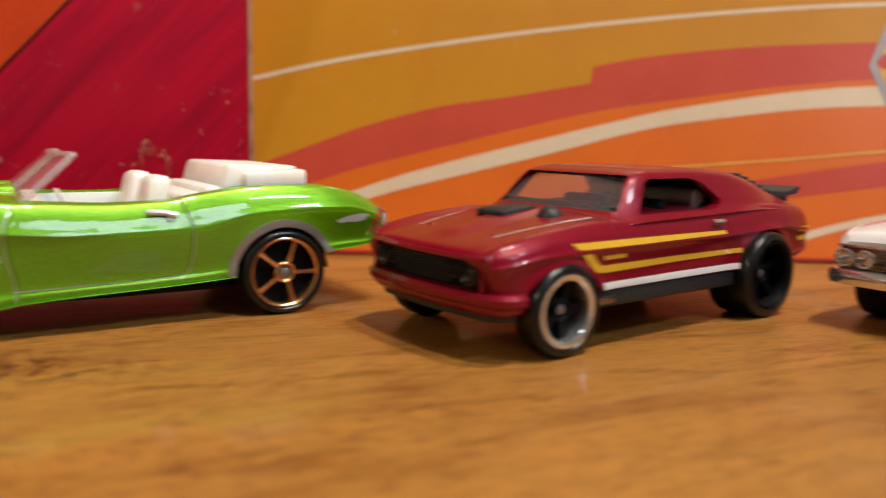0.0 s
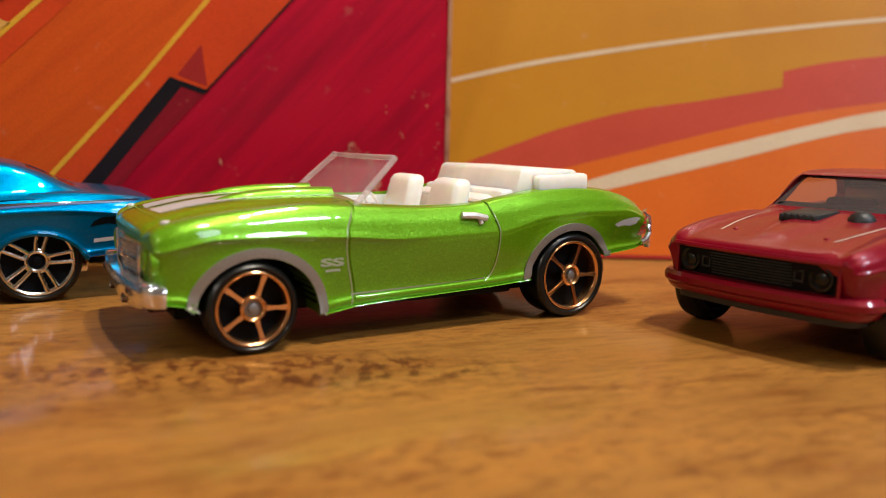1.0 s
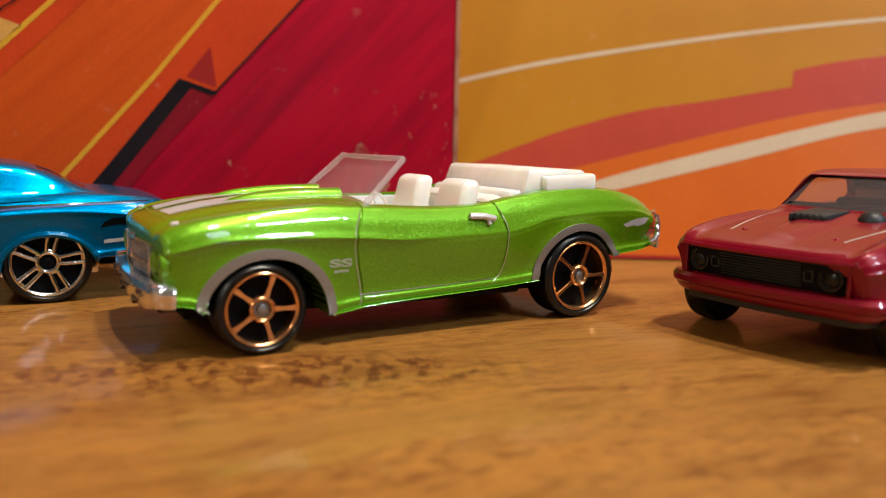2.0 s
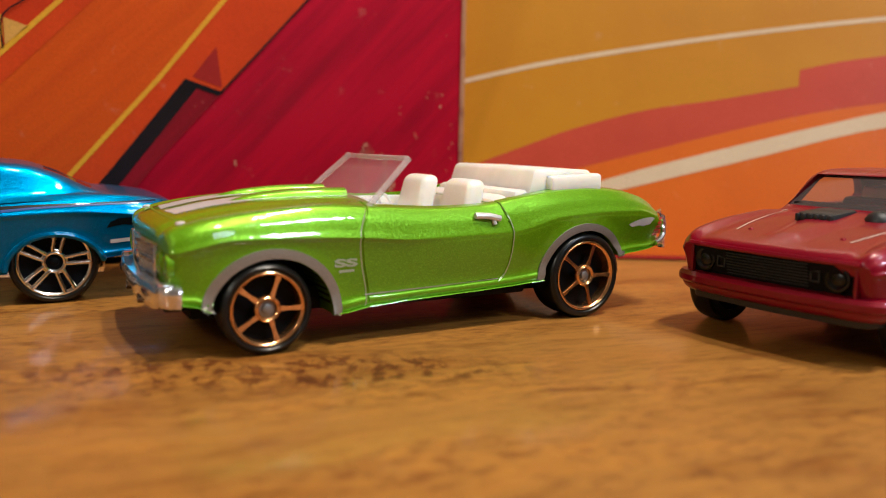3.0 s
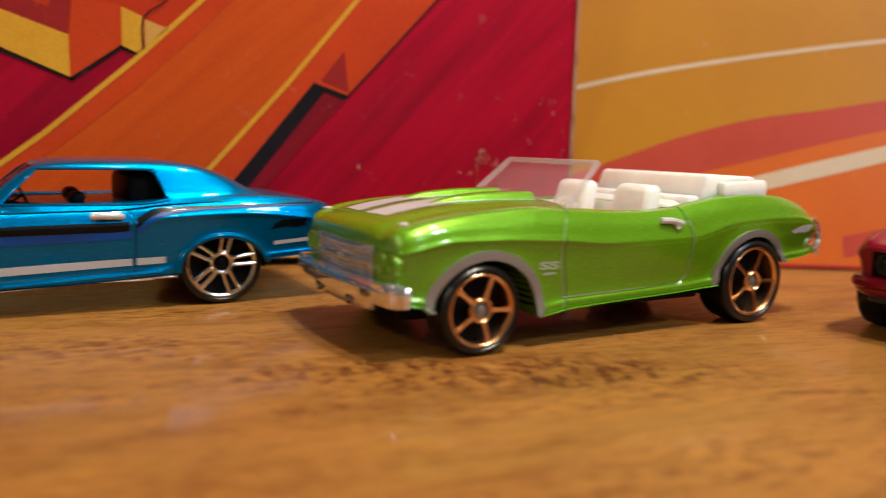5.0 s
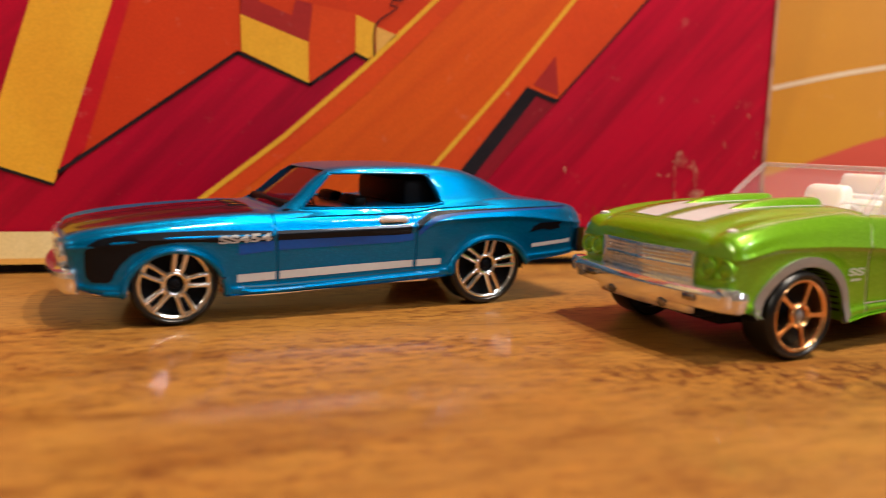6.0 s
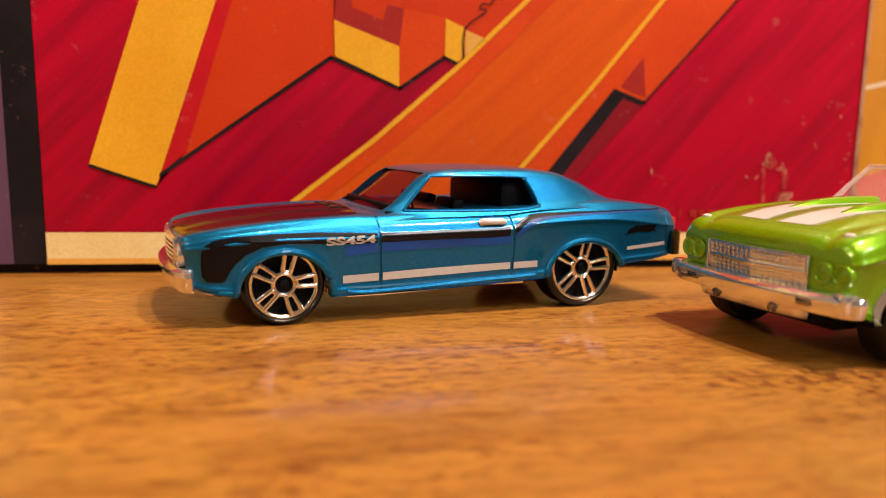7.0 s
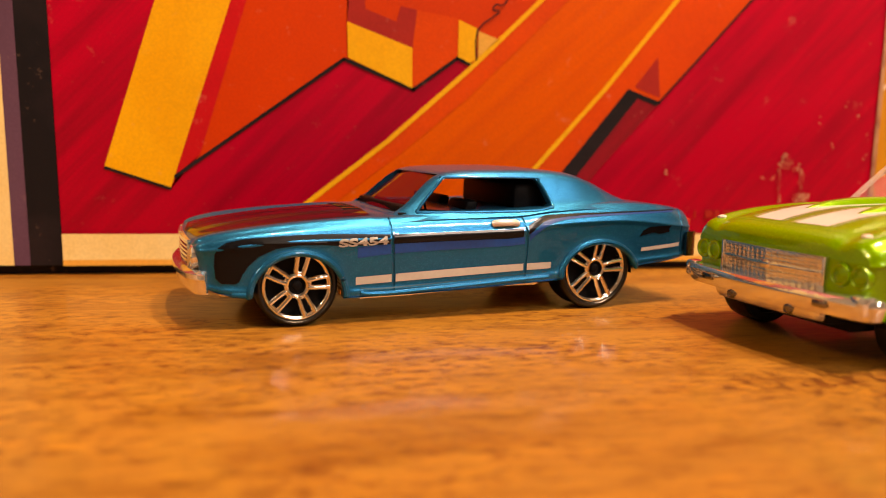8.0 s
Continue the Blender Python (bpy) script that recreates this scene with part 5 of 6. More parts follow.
# ---- blue coupe ----
def blue_coupe():
    car = stand_car("toy_coupe", -68.8, 131.15, 9.2, "metallic blue die-cast toy coupe with black, navy and white side stripes")
    arches = ((21.6, 3.9, 5.75, 5.3), (-22.2, 4.7, 6.1, 4.95))
    kick = curve([(-39, 14.6), (-20, 14.0), (-14.2, 13.4), (-12.2, 12.7), (-10.6, 10.9), (-9.6, 9.6), (-9.0, 8.8)])

    def flank(x, z):
        """Swollen arches, and the hip that starts with a kick behind the door."""
        out = 0.22 * step(-9.0, -13.0, x) * step(kick(x) + 0.5, kick(x) - 0.5, z) * step(-38.5, -34, x)
        for ax, az, a, b in arches:
            d = math.hypot((x - ax) / a, (z - az) / b) - 1
            out += 0.32 * near(d, 0.24)
        return out - 0.25 * near(x, 9) * near(z - 8.8, 3.0)

    def crown(x, y):
        """A broad raised panel along the hood between crested fenders."""
        fore = step(9.5, 13, x)
        return fore * (0.32 * step(5.4, 4.4, y) * step(33.4, 30, x) - 0.22 * near(y - 10.2, 1.4) + 0.15 * near(y - 12.0, 1.5))
    p = dict(ends=(-39.3, 34.0), crease=0.25, tumble=0.8, flank=flank, crown=crown, prow=lambda y, z: 1.1 - 0.0068 * y * y - 0.20 * max(0.0, 11 - z),
             w=curve([(-39.3, 11.9), (-39.0, 12.6), (-38.4, 13.1), (-34, 13.8), (-24, 14.1), (-8, 14.1), (10, 14.2), (26, 14.3), (31, 14.0), (33.2, 13.4), (33.8, 12.9), (34.0, 12.4)]),
             zs=curve([(-39.3, 13.1), (-38.8, 13.9), (-36.5, 14.6), (-30, 15.35), (-26, 15.5), (-20, 15.25), (-14, 14.8), (-9, 14.3), (0, 14.1), (9.3, 13.75), (17.9, 13.3), (28, 12.35), (32, 11.6), (33.6, 11.0), (34.0, 10.4)]),
             zc=curve([(-39.3, 13.2), (-38.8, 14.1), (-36.5, 14.8), (-30, 15.5), (-26, 15.7), (-9, 14.6), (9, 14.1), (14, 13.8), (20, 13.4), (26, 12.7), (31, 11.85), (33.4, 11.0), (34.0, 10.5)]),
             zb=curve([(-39.3, 11.6), (-25, 12.9), (-15, 12.5), (-9, 11.5), (10, 11.0), (23, 10.8), (34.0, 9.8)]),
             zl=curve([(-39.3, 8.6), (-38.2, 7.4), (-29, 6.3), (-14.5, 4.6), (1, 3.8), (14, 3.5), (27, 4.2), (32, 4.6), (34.0, 5.2)]),
             cabin=(-30.5, 9.4),
             zr=curve([(-30.5, 15.3), (-27.5, 16.3), (-23, 18.5), (-18.4, 19.85), (-12.5, 20.25), (-3.5, 20.1), (0.8, 19.7), (2.2, 19.1), (8.7, 14.2), (9.4, 13.9)]),
             wr=curve([(-33, 11.2), (-24, 10.2), (-10, 10.1), (3, 10.1), (10.2, 11.2)]),
             wb=curve([(-33, 11.6), (-24, 12.9), (-10, 13.0), (8, 12.9), (10.2, 12.4)]),
             belt=curve([(-33, 14.6), (-25, 15.1), (-14, 14.6), (-9, 14.0), (10.2, 13.6)]))
    wheels = ((21.7, 5.3), (-22.0, 5.95))
    cut = [arch_cutter(*q, s) for q in arches for s in (-1, 1)]
    skin = Skin(body_loft(p))
    whole = skin
    over = lambda u, v, o: whole.side(u, v, o)
    cut += [groove(skin, ln) for ln in ([(9.6, 14.2), (9.3, 11), (9.1, 7), (9.0, 3.0)], [(-9.2, 14.7), (-10.2, 12.2), (-10.4, 9), (-10.1, 4.2)], [(-37.0, 14.4), (-36.8, 12), (-37.0, 7.6)])]
    bm = carve(body_loft(p), cut)
    skin = Skin(bm)
    side = lambda u, v, o: skin.side(u, v, o)
    top = lambda u, v, o: skin.top(u, v, o)
    part("body", bm, BLUE, car)
    well_and_chassis(car, p, wheels, arches, 3.3, WHEEL_CHROME, "chrome-plated base")
    part("base_flange", tube(bmesh.new(), [(x, 13.2 - 0.02 * abs(x), 3.35 + 0.055 * max(0, 10 - x)) for x in (13.4, 8, 2, -4, -10, -14)], 0.26, 8), WHEEL_CHROME, car, "bright edge of the base under the sill")
    part("base_tab", boxes((14.5, 15.5, 11.6, 12.6, 3.4, 6.6), (14.0, 16.0, 11.4, 12.6, 3.7, 4.4), bevel=0.12), COPPER, car, "copper-coloured tab of the base")
    part("base_tab", boxes((26.9, 27.8, 11.4, 12.4, 4.6, 6.4), bevel=0.12), COPPER, car, "copper-coloured tab of the base")
    for (x, r), s in [(w, s) for w in wheels for s in (1, -1)]:
        wheel(car, x, 13.6 if x > 0 else 13.4, r, 4.0 if x > 0 else 4.6, "split", s)
    glazing = (p, [(5.4, 14.3), (1.4, 18.5), (0.2, 18.95), (-12.5, 19.0), (-13.5, 18.4), (-14.9, 15.3), (-14.1, 14.8), (-10, 14.4)],
                     (14.2, 10.6, 19.3, 8.9, 0.2, 30), (16.0, 9.4, 19.0, 8.4, -60, -21.0))
    part("roof", cabin_shell(*glazing), BLUE, car)
    part("headliner", headliner(*glazing), BLACK, car, "black roof lining")
    part("windscreen", pane(p, 8.2, 1.6, 14.0, 19.4, 11.2, 9.2), SMOKED, car, "dark smoked windscreen")
    part("rear_window", pane(p, -28.8, -21.2, 15.7, 19.1, 9.8, 8.6, 0.8), SMOKED, car, "dark smoked rear window")
    black_interior(car, -28, 7.8, 14.1)
    part("rear_bench", boxes((-21, -10.2, -10.4, 9.4, 13.8, 18.2), bevel=1.0), BLACK, car, "black moulded rear seats")
    for (x, z, ra, rb), lo, hi in ((arches[0], -2, 180), (arches[1], 4, 176)):
        for s in (1, -1):
            bm = tube(bmesh.new(), [whole.side(u, v, 0.02, s) for u, v in oval(x, z, ra + 0.36, rb + 0.36, lo, hi, 36)], 0.44, 10)
            part("arch_lip", bm, BLUE, car)
    for s in (1, -1):
        bm = tube(bmesh.new(), [whole.side(u, v, -0.05, s) for u, v in ((27.8, 4.35), (29.5, 4.5), (31.6, 4.75), (32.8, 5.1))], 0.36, 10)
        part("lower_lip", bm, BLUE, car)
    # stripes: black over navy, white along the sill
    up = curve([(-37, 14.45), (-30, 14.35), (-20.8, 14.15), (-15, 13.95), (-13.0, 13.75), (-11.3, 13.1), (-10.3, 12.3), (-9.0, 12.0), (-5, 11.95), (9.6, 11.65), (18, 11.85), (28, 11.5), (32.4, 10.9)])
    low = curve([(-37, 14.3), (-30, 14.2), (-20.8, 13.9), (-15, 13.45), (-13.0, 13.0), (-11.6, 12.2), (-10.6, 11.2), (-9.0, 10.75), (-5, 10.7), (9.6, 10.4), (16.5, 9.9), (24, 9.5), (32.4, 9.2)])
    def lengths(*spans, step=2.2):
        for x0, x1 in spans:
            k = max(2, int((x0 - x1) / step))
            yield [x0 + (x1 - x0) * i / k for i in range(k + 1)]
    for xs in lengths((9.15, -9.75), (-10.55, -36)):
        part("black_stripe", ribbon(over, [(x, up(x)) for x in xs], [(x, low(x)) for x in xs], 0.06, 10, 3), STRIPE_BLACK, car, "glossy black side stripe")
    lobe = [(9.65, 11.65), (13, 11.75), (18, 11.85), (23, 11.75), (28, 11.45), (30.2, 11.05), (31.3, 10.4), (31.7, 9.6), (31.75, 8), (31.6, 6.6), (31.0, 5.95), (29.3, 5.85), (28.85, 6.1),
            (28.5, 6.9), (27.8, 8.0), (26.5, 9.2), (24.4, 10.15), (21.6, 10.55), (18.6, 10.5), (16.2, 10.3), (13, 10.3), (9.65, 10.4)]
    part("black_stripe", patch(over, lobe, 0.06, 0.5), STRIPE_BLACK, car, "glossy black stripe that drops before the wheel")
    navy = curve([(-37, 14.1), (-30, 13.95), (-20, 13.55), (-14.5, 12.9), (-12.6, 12.0), (-11.2, 10.6), (-9.5, 9.8), (-5, 9.6), (9.6, 9.1), (15, 8.5)])
    for xs in lengths((14.0, 9.5), (9.0, -10.0), (-10.75, -35.5)):
        part("navy_stripe", ribbon(over, [(x, low(x) - 0.02) for x in xs], [(x, navy(x)) for x in xs], 0.055, 5, 3), STRIPE_NAVY, car, "navy blue side stripe")
    wt, wl = curve([(-14.8, 7.3), (0, 6.8), (14.4, 6.15)]), curve([(-14.8, 6.4), (0, 5.75), (14.4, 5.15)])
    for xs in lengths((14.2, 9.35), (8.8, -9.95), (-10.5, -14.2)):
        part("white_stripe", ribbon(over, [(x, wt(x)) for x in xs], [(x, wl(x)) for x in xs], 0.06, 2, 2), SILVER_PRINT, car, "white sill stripe")
    part("white_stripe", ribbon(side, [(-29.4, 8.9), (-33, 9.2), (-36.6, 9.5)], [(-29.4, 8.35), (-33, 8.65), (-36.6, 8.95)], 0.06, 1, 3), SILVER_PRINT, car)
    part("model_mark", writing("SS454", side, 16.5, 10.15, 6.6, 1.0, rise=0.25, out=0.17), SILVER_PRINT, car, "white printed SS454 letters")
    part("printed_mark", patch(side, [(-28.9, 10.6), (-29.5, 11.5), (-30.6, 12.0), (-32.2, 12.1), (-34.6, 12.15), (-34.2, 11.6), (-34.5, 11.2), (-32.6, 10.9), (-31.4, 11.1), (-30.2, 10.9)], 0.06, 0.7),
         STRIPE_BLACK, car, "black printed mark on rear fender")
    seams(car, whole, [[(13.6, 4.75), (9, 4.6), (-13.6, 5.9)]], BLUE_SEAM, 0.2)
    # hood print
    for s in (-1, 1):
        part("hood_stripe", ribbon(top, [(34.4, s * 0.25), (28, s * 0.25), (20, s * 0.25), (10.6, s * 0.25)], [(33.5, s * 9.0), (28, s * 9.5), (20, s * 9.6), (11.2, s * 9.2)], 0.05, 14, 8), HOOD_BLACK, car, "glossy black hood panel")
        part("hood_line", line_strip(top, [(33.4, s * 9.35), (28, s * 9.85), (20, s * 9.95), (11.2, s * 9.55)], 0.22, 0.05), HOOD_BLACK, car)
    for k in range(4):
        q = skin.top(12.4, -4.3 + 2.7 * k, 0.0)
        part("cowl_vent", boxes((11.2, 13.6, q.y - 0.7, q.y + 0.7, q.z - 0.6, q.z + 0.05), bevel=0.04), BLACK, car)
    bm = tube(bmesh.new(), [whole.side(x, 12.75, o) for x, o in ((-5.3, 0.0), (-5.6, 0.35), (-6.4, 0.5), (-7.8, 0.5), (-8.5, 0.35), (-8.8, 0.0))], 0.5, 12)
    part("door_handle", bm, BRIGHT_SILVER, car, "silver door handle")
    cabin = Skin(cabin_loft(p))
    for s in (1, -1):
        ring = smooth_line(glazing[1] + glazing[1][:1], 4)
        part("window_frame", tube(bmesh.new(), [cabin.side(q[0], q[1], 0.0, s) for q in ring], 0.22, 8), BLUE, car)
    # face: chrome grille and lamps under the hood's point, a deep bumper
    def nose(out, half_width):
        return mirrored([(34.7 + out - 0.0085 * y * y, y) for y in (half_width, half_width * 0.6, half_width * 0.25, 0.0)])
    part("grille", sweep(nose(0.0, 8.6), [(-1.2, 7.2), (0.0, 7.2), (0.25, 10.6), (-1.2, 10.6)][::-1]), DARK_CHROME, car, "chrome grille")
    for k in range(6):
        z = 7.5 + 0.56 * k
        part("grille_bar", sweep(nose(0.25, 8.6), [(-0.5, z - 0.13), (0.12, z - 0.1), (0.12, z + 0.1), (-0.5, z + 0.13)][::-1]), CHROME, car)
    part("grille_frame", sweep(nose(0.35, 9.0), [(-0.6, 10.45), (0.1, 10.5), (0.12, 10.8), (-0.6, 10.95)][::-1]), CHROME, car)
    for s in (-1, 1):
        part("grille_frame", boxes((33.5, 34.6, s * 8.8 - 0.2, s * 8.8 + 0.2, 7.2, 10.9), bevel=0.1), CHROME, car)
        bm = lathe(bmesh.new(), [(0.0, 0.35), (0.8, 0.2), (1.15, 0.0), (1.35, 0.25), (1.5, 0.2), (1.55, -0.8), (0, -0.8)], 26, "x")
        bmesh.ops.translate(bm, vec=(34.05, s * 10.8, 9.0), verts=bm.verts)
        part("headlight", bm, CHROME, car, "round chrome headlight")
    face = mirrored([(32.7, 13.35), (33.5, 12.9), (34.4, 11.2), (35.0, 8), (35.4, 4), (35.5, 0)])
    part("bumper", sweep(face, [(-0.8, 4.5), (-0.2, 4.55), (0.1, 5.2), (0.15, 5.9), (0.55, 6.5), (0.5, 7.1), (-0.1, 7.5), (-0.8, 7.5)][::-1]), CHROME, car, "chrome front bumper")
    rear = mirrored([(-37.6, 13.35), (-38.7, 13.2), (-39.4, 12.2), (-39.7, 6), (-39.8, 0)])
    part("rear_bumper", sweep(rear, [(-0.5, 7.4), (0.15, 7.5), (0.3, 8.6), (0.1, 9.4), (0.25, 10.0), (0.1, 11.0), (-0.5, 11.1)]), DARK_CHROME, car, "dull chrome rear bumper")
    for s in (-1, 1):
        part("tail_light", boxes((-39.8, -38.6, s * 10.6 - 1.2, s * 10.6 + 1.2, 11.2, 13.0), bevel=0.3), TAIL_RED, car, "red tail light")
    part("sill_trim", tube(bmesh.new(), [whole.side(x, z, -0.05) for x, z in smooth_line([(13.6, 4.15), (9, 3.95), (-13.8, 5.2)], 6)], 0.32, 8), BLUE, car)
    return car


# ---- red fastback ----
def red_fastback():
    car = stand_car("toy_fastback", 68.9, 81.5, 15.1, "dark red die-cast toy fastback with yellow side stripes and black scoop")
    arches = ((21.7, 5.0, 6.7, 5.6), (-19.2, 6.4, 6.8, 6.1))

    def flank(x, z):
        """Lips round the arches, the hollow of the door and the scooped quarter."""
        out = 0.0
        for ax, az, a, b in arches:
            d = math.hypot((x - ax) / a, (z - az) / b) - 1
            out += 0.34 * near(d, 0.22)
        return out - 0.22 * near(x - 1, 10) * near(z - 9.5, 3.2)

    def crown(x, y):
        """A pointed rib down the middle of the hood and crested fenders."""
        fore = step(11, 15, x)
        rib = 3.4 - 0.9 * step(18, 28, x)
        return fore * (0.55 * step(rib, rib - 1.3, y) * step(29.4, 27.0, x) - 0.18 * near(y - 9.8, 1.3) + 0.25 * near(y - 11.6, 1.5))
    p = dict(ends=(-34.4, 30.8), crease=0.5, tumble=0.7, flank=flank, crown=crown, prow=lambda y, z: 0.5 - 0.006 * y * y + 0.9 * step(7.5, 11.0, z),
             w=curve([(-34.4, 11.4), (-33.8, 12.5), (-31, 13.6), (-23, 14.4), (-10, 14.1), (10, 14.0), (24, 14.1), (27.6, 13.8), (29.7, 13.1), (30.5, 12.6), (30.8, 12.2)]),
             zs=curve([(-34.4, 12.7), (-33.7, 14.0), (-32.3, 14.9), (-28, 15.6), (-20, 16.0), (-12, 15.6), (0, 15.2), (12, 15.0), (21.3, 14.3), (26, 13.6), (29.0, 12.85), (30.4, 12.2), (30.8, 11.6)]),
             zc=curve([(-34.4, 12.9), (-33.7, 14.2), (-32, 15.3), (-28, 16.0), (-20, 16.3), (0, 16.0), (12, 15.7), (16, 15.2), (20, 14.6), (25.5, 13.7), (29.3, 12.85), (30.5, 12.4), (30.8, 11.9)]),
             zb=curve([(-34.4, 11.4), (-22, 12.6), (-8, 12.0), (10, 11.9), (24, 11.7), (30.8, 10.6)]),
             zl=curve([(-34.4, 9.6), (-32.5, 8.7), (-28, 8.0), (-14, 7.2), (16, 7.0), (27, 6.3), (30.8, 6.4)]),
             cabin=(-32.5, 12.0),
             zr=curve([(-32.5, 15.4), (-26, 17.7), (-19, 20.0), (-13, 21.0), (-5.5, 21.3), (2.5, 21.2), (5.5, 20.7), (6.9, 19.9), (11.2, 15.6), (12.0, 15.3)]),
             wr=curve([(-32.5, 11.0), (-22, 10.2), (-6, 10.2), (7, 10.1), (12.0, 11.4)]),
             wb=curve([(-32.5, 11.6), (-22, 13.2), (-6, 13.0), (8.5, 12.8), (12.0, 12.2)]),
             belt=curve([(-32.5, 14.6), (-20, 15.7), (0, 15.2), (12.0, 15.0)]))
    wheels = ((21.5, 5.45), (-18.4, 6.15))
    cut = [arch_cutter(*q, s) for q in arches for s in (-1, 1)]
    skin = Skin(body_loft(p))
    cut += [groove(skin, ln, 0.14) for ln in ([(12.6, 15.6), (12.3, 11), (12.0, 6.6)], [(-9.6, 16.0), (-10.2, 12), (-9.8, 6.6)])]
    whole = skin
    bm = carve(body_loft(p), cut)
    skin = Skin(bm)
    side = lambda u, v, o: whole.side(u, v, o)
    top = lambda u, v, o: skin.top(u, v, o)
    part("body", bm, RED, car)
    well_and_chassis(car, p, wheels, arches, 4.6)
    for (x, r), s in [(w, s) for w in wheels for s in (1, -1)]:
        wheel(car, x, 14.4 if x > 0 else 15.8, r, 3.4 if x > 0 else 6.6, "lip" if x > 0 else "dark", s)
    glazing = (p, [(7.2, 15.6), (4.6, 19.4), (3.6, 19.9), (-4.9, 19.9), (-7.5, 19.2), (-10.3, 17.0), (-9.9, 16.3), (-8.1, 15.8)],
                     (15.9, 11.0, 20.3, 9.1, 3.8, 30), (16.6, 8.6, 19.6, 8.2, -60, -17.0))
    part("roof", cabin_shell(*glazing), RED, car)
    part("headliner", headliner(*glazing), BLACK, car, "black roof lining")
    part("windscreen", pane(p, 11.2, 5.8, 15.5, 20.4, 11.2, 9.2), TINTED, car, "lightly smoked windscreen")
    part("rear_window", pane(p, -27.0, -17.4, 16.9, 19.5, 8.6, 8.2, 0.6), SMOKED, car, "dark smoked rear window")
    black_interior(car, -28, 10.0, 15.4)
    part("rear_seat", boxes((-12.6, -7.4, -9.6, 9.6, 15.0, 18.4), bevel=0.8), HUB_GREY, car, "grey moulded rear seat")
    # rear louvres and spoiler
    bm = bmesh.new()
    for k in range(6):
        x = -18.5 - 2.0 * k
        z = p["zr"](x) - 0.05
        box(bm, x - 2.2, x + 0.2, -8.4, 8.4, z - 0.5, z + 0.2, 0.12)
    part("rear_louvre", bm, MATT_BLACK, car, "matt black rear window louvres")
    bm = prism(bmesh.new(), [(-28.5, 16.7), (-32.4, 17.1), (-33.2, 18.0), (-32.6, 18.2), (-29, 17.4)], -11.0, 11.0)
    for s in (-1, 1):
        prism(bm, [(-28.8, 15.0), (-31.8, 14.6), (-32.2, 17.1), (-28.9, 16.9)], s * 9.2 - 0.4, s * 9.2 + 0.4)
    part("spoiler", bm, MATT_BLACK, car, "black plastic rear spoiler")
    part("yellow_stripe", ribbon(side, [(20.6, 13.0), (6, 13.0), (-9.2, 12.95)], [(19.4, 12.2), (6, 12.25), (-9.2, 12.45)], 0.05, 2, 5), STRIPE_YELLOW, car, "yellow side stripe")
    part("yellow_stripe", ribbon(side, [(17.0, 10.1), (2, 10.2), (-13.2, 10.3)], [(15.4, 9.2), (2, 9.4), (-13.2, 9.65)], 0.05, 2, 5), STRIPE_YELLOW, car)
    part("yellow_stripe", ribbon(side, [(20.6, 13.0), (16.4, 9.25)], [(18.8, 12.9), (15.2, 9.7)], 0.055, 2, 5), STRIPE_YELLOW, car)
    part("stripe_bar", patch(side, [(15.2, 11.25), (11.2, 11.3), (11.2, 10.8), (15.2, 10.75)], 0.05, 0.6), STRIPE_YELLOW, car)
    for z in (12.0, 10.6):
        part("rear_stripe", ribbon(side, [(-28.6, z + 0.35), (-31, z + 0.4), (-34, z + 0.3)], [(-28.6, z - 0.35), (-31, z - 0.35), (-34, z - 0.3)], 0.05, 1, 3), STRIPE_YELLOW, car)
    part("sill_stripe", ribbon(side, [(15.4, 8.0), (0, 8.1), (-12.7, 8.2)], [(15.4, 7.25), (0, 7.35), (-12.7, 7.45)], 0.14, 2, 6), STRIPE_WHITE, car, "white sill stripe")
    part("side_sill", boxes((-12.6, 16.0, 11.5, 13.7, 5.0, 7.15), (-12.6, 16.0, -13.7, -11.5, 5.0, 7.15), bevel=0.3), MATT_BLACK, car)
    part("exhaust_tip", boxes((13.0, 16.2, 13.3, 14.0, 5.4, 6.5), bevel=0.2), DARK_CHROME, car)
    bm = tube(bmesh.new(), [skin.side(-6.4, 14.0, 0.3), skin.side(-8.6, 14.0, 0.35)], 0.38, 8)
    part("door_handle", bm, CHROME, car, "chrome door handle")
    # hood: scoop, filter, pin stripes
    bm = boxes((14.4, 20.2, -3.6, 1.6, 13.4, 16.2), bevel=0.45)
    for k in range(6):
        box(bm, 19.9, 20.5, -3.5 + k * 0.86, -3.0 + k * 0.86, 14.7, 16.05, 0.12)
    for q in bm.verts:
        q.co.z -= 0.10 * max(0, q.co.x - 16.5) * (q.co.z > 15)
    part("hood_scoop", bm, MATT_BLACK, car, "matt black ribbed hood scoop")
    bm = lathe(bmesh.new(), [(0, 1.6), (0.7, 1.5), (1.3, 1.15), (1.68, 0.5), (1.75, 0.0), (1.75, -1.2), (0, -1.2)], 26, "z")
    bmesh.ops.translate(bm, vec=(15.2, 4.6, 14.8), verts=bm.verts)
    part("hood_cap", bm, MATT_BLACK, car, "round black cap on the hood")
    for s in (-1, 1):
        part("hood_line", line_strip(top, [(27.0, s * 7.4), (22.4, s * 8.2), (17.5, s * 8.8), (12.8, s * 9.4)], 0.24, 0.05), STRIPE_WHITE, car, "thin white hood line")
        bm = lathe(bmesh.new(), [(0, 0.2), (0.25, 0.16), (0.38, 0.0), (0.38, -0.3), (0, -0.3)], 14, "z")
        bmesh.ops.translate(bm, vec=skin.top(26.0, s * 6.0, 0.0), verts=bm.verts)
        part("hood_pin", bm, RED, car)
    # face: a wide sunk black grille with lamps in it, red lips above and below
    def nose(out, half_width):
        return mirrored([(31.35 + out - 0.006 * y * y, y) for y in (half_width, half_width * 0.6, half_width * 0.25, 0.0)])
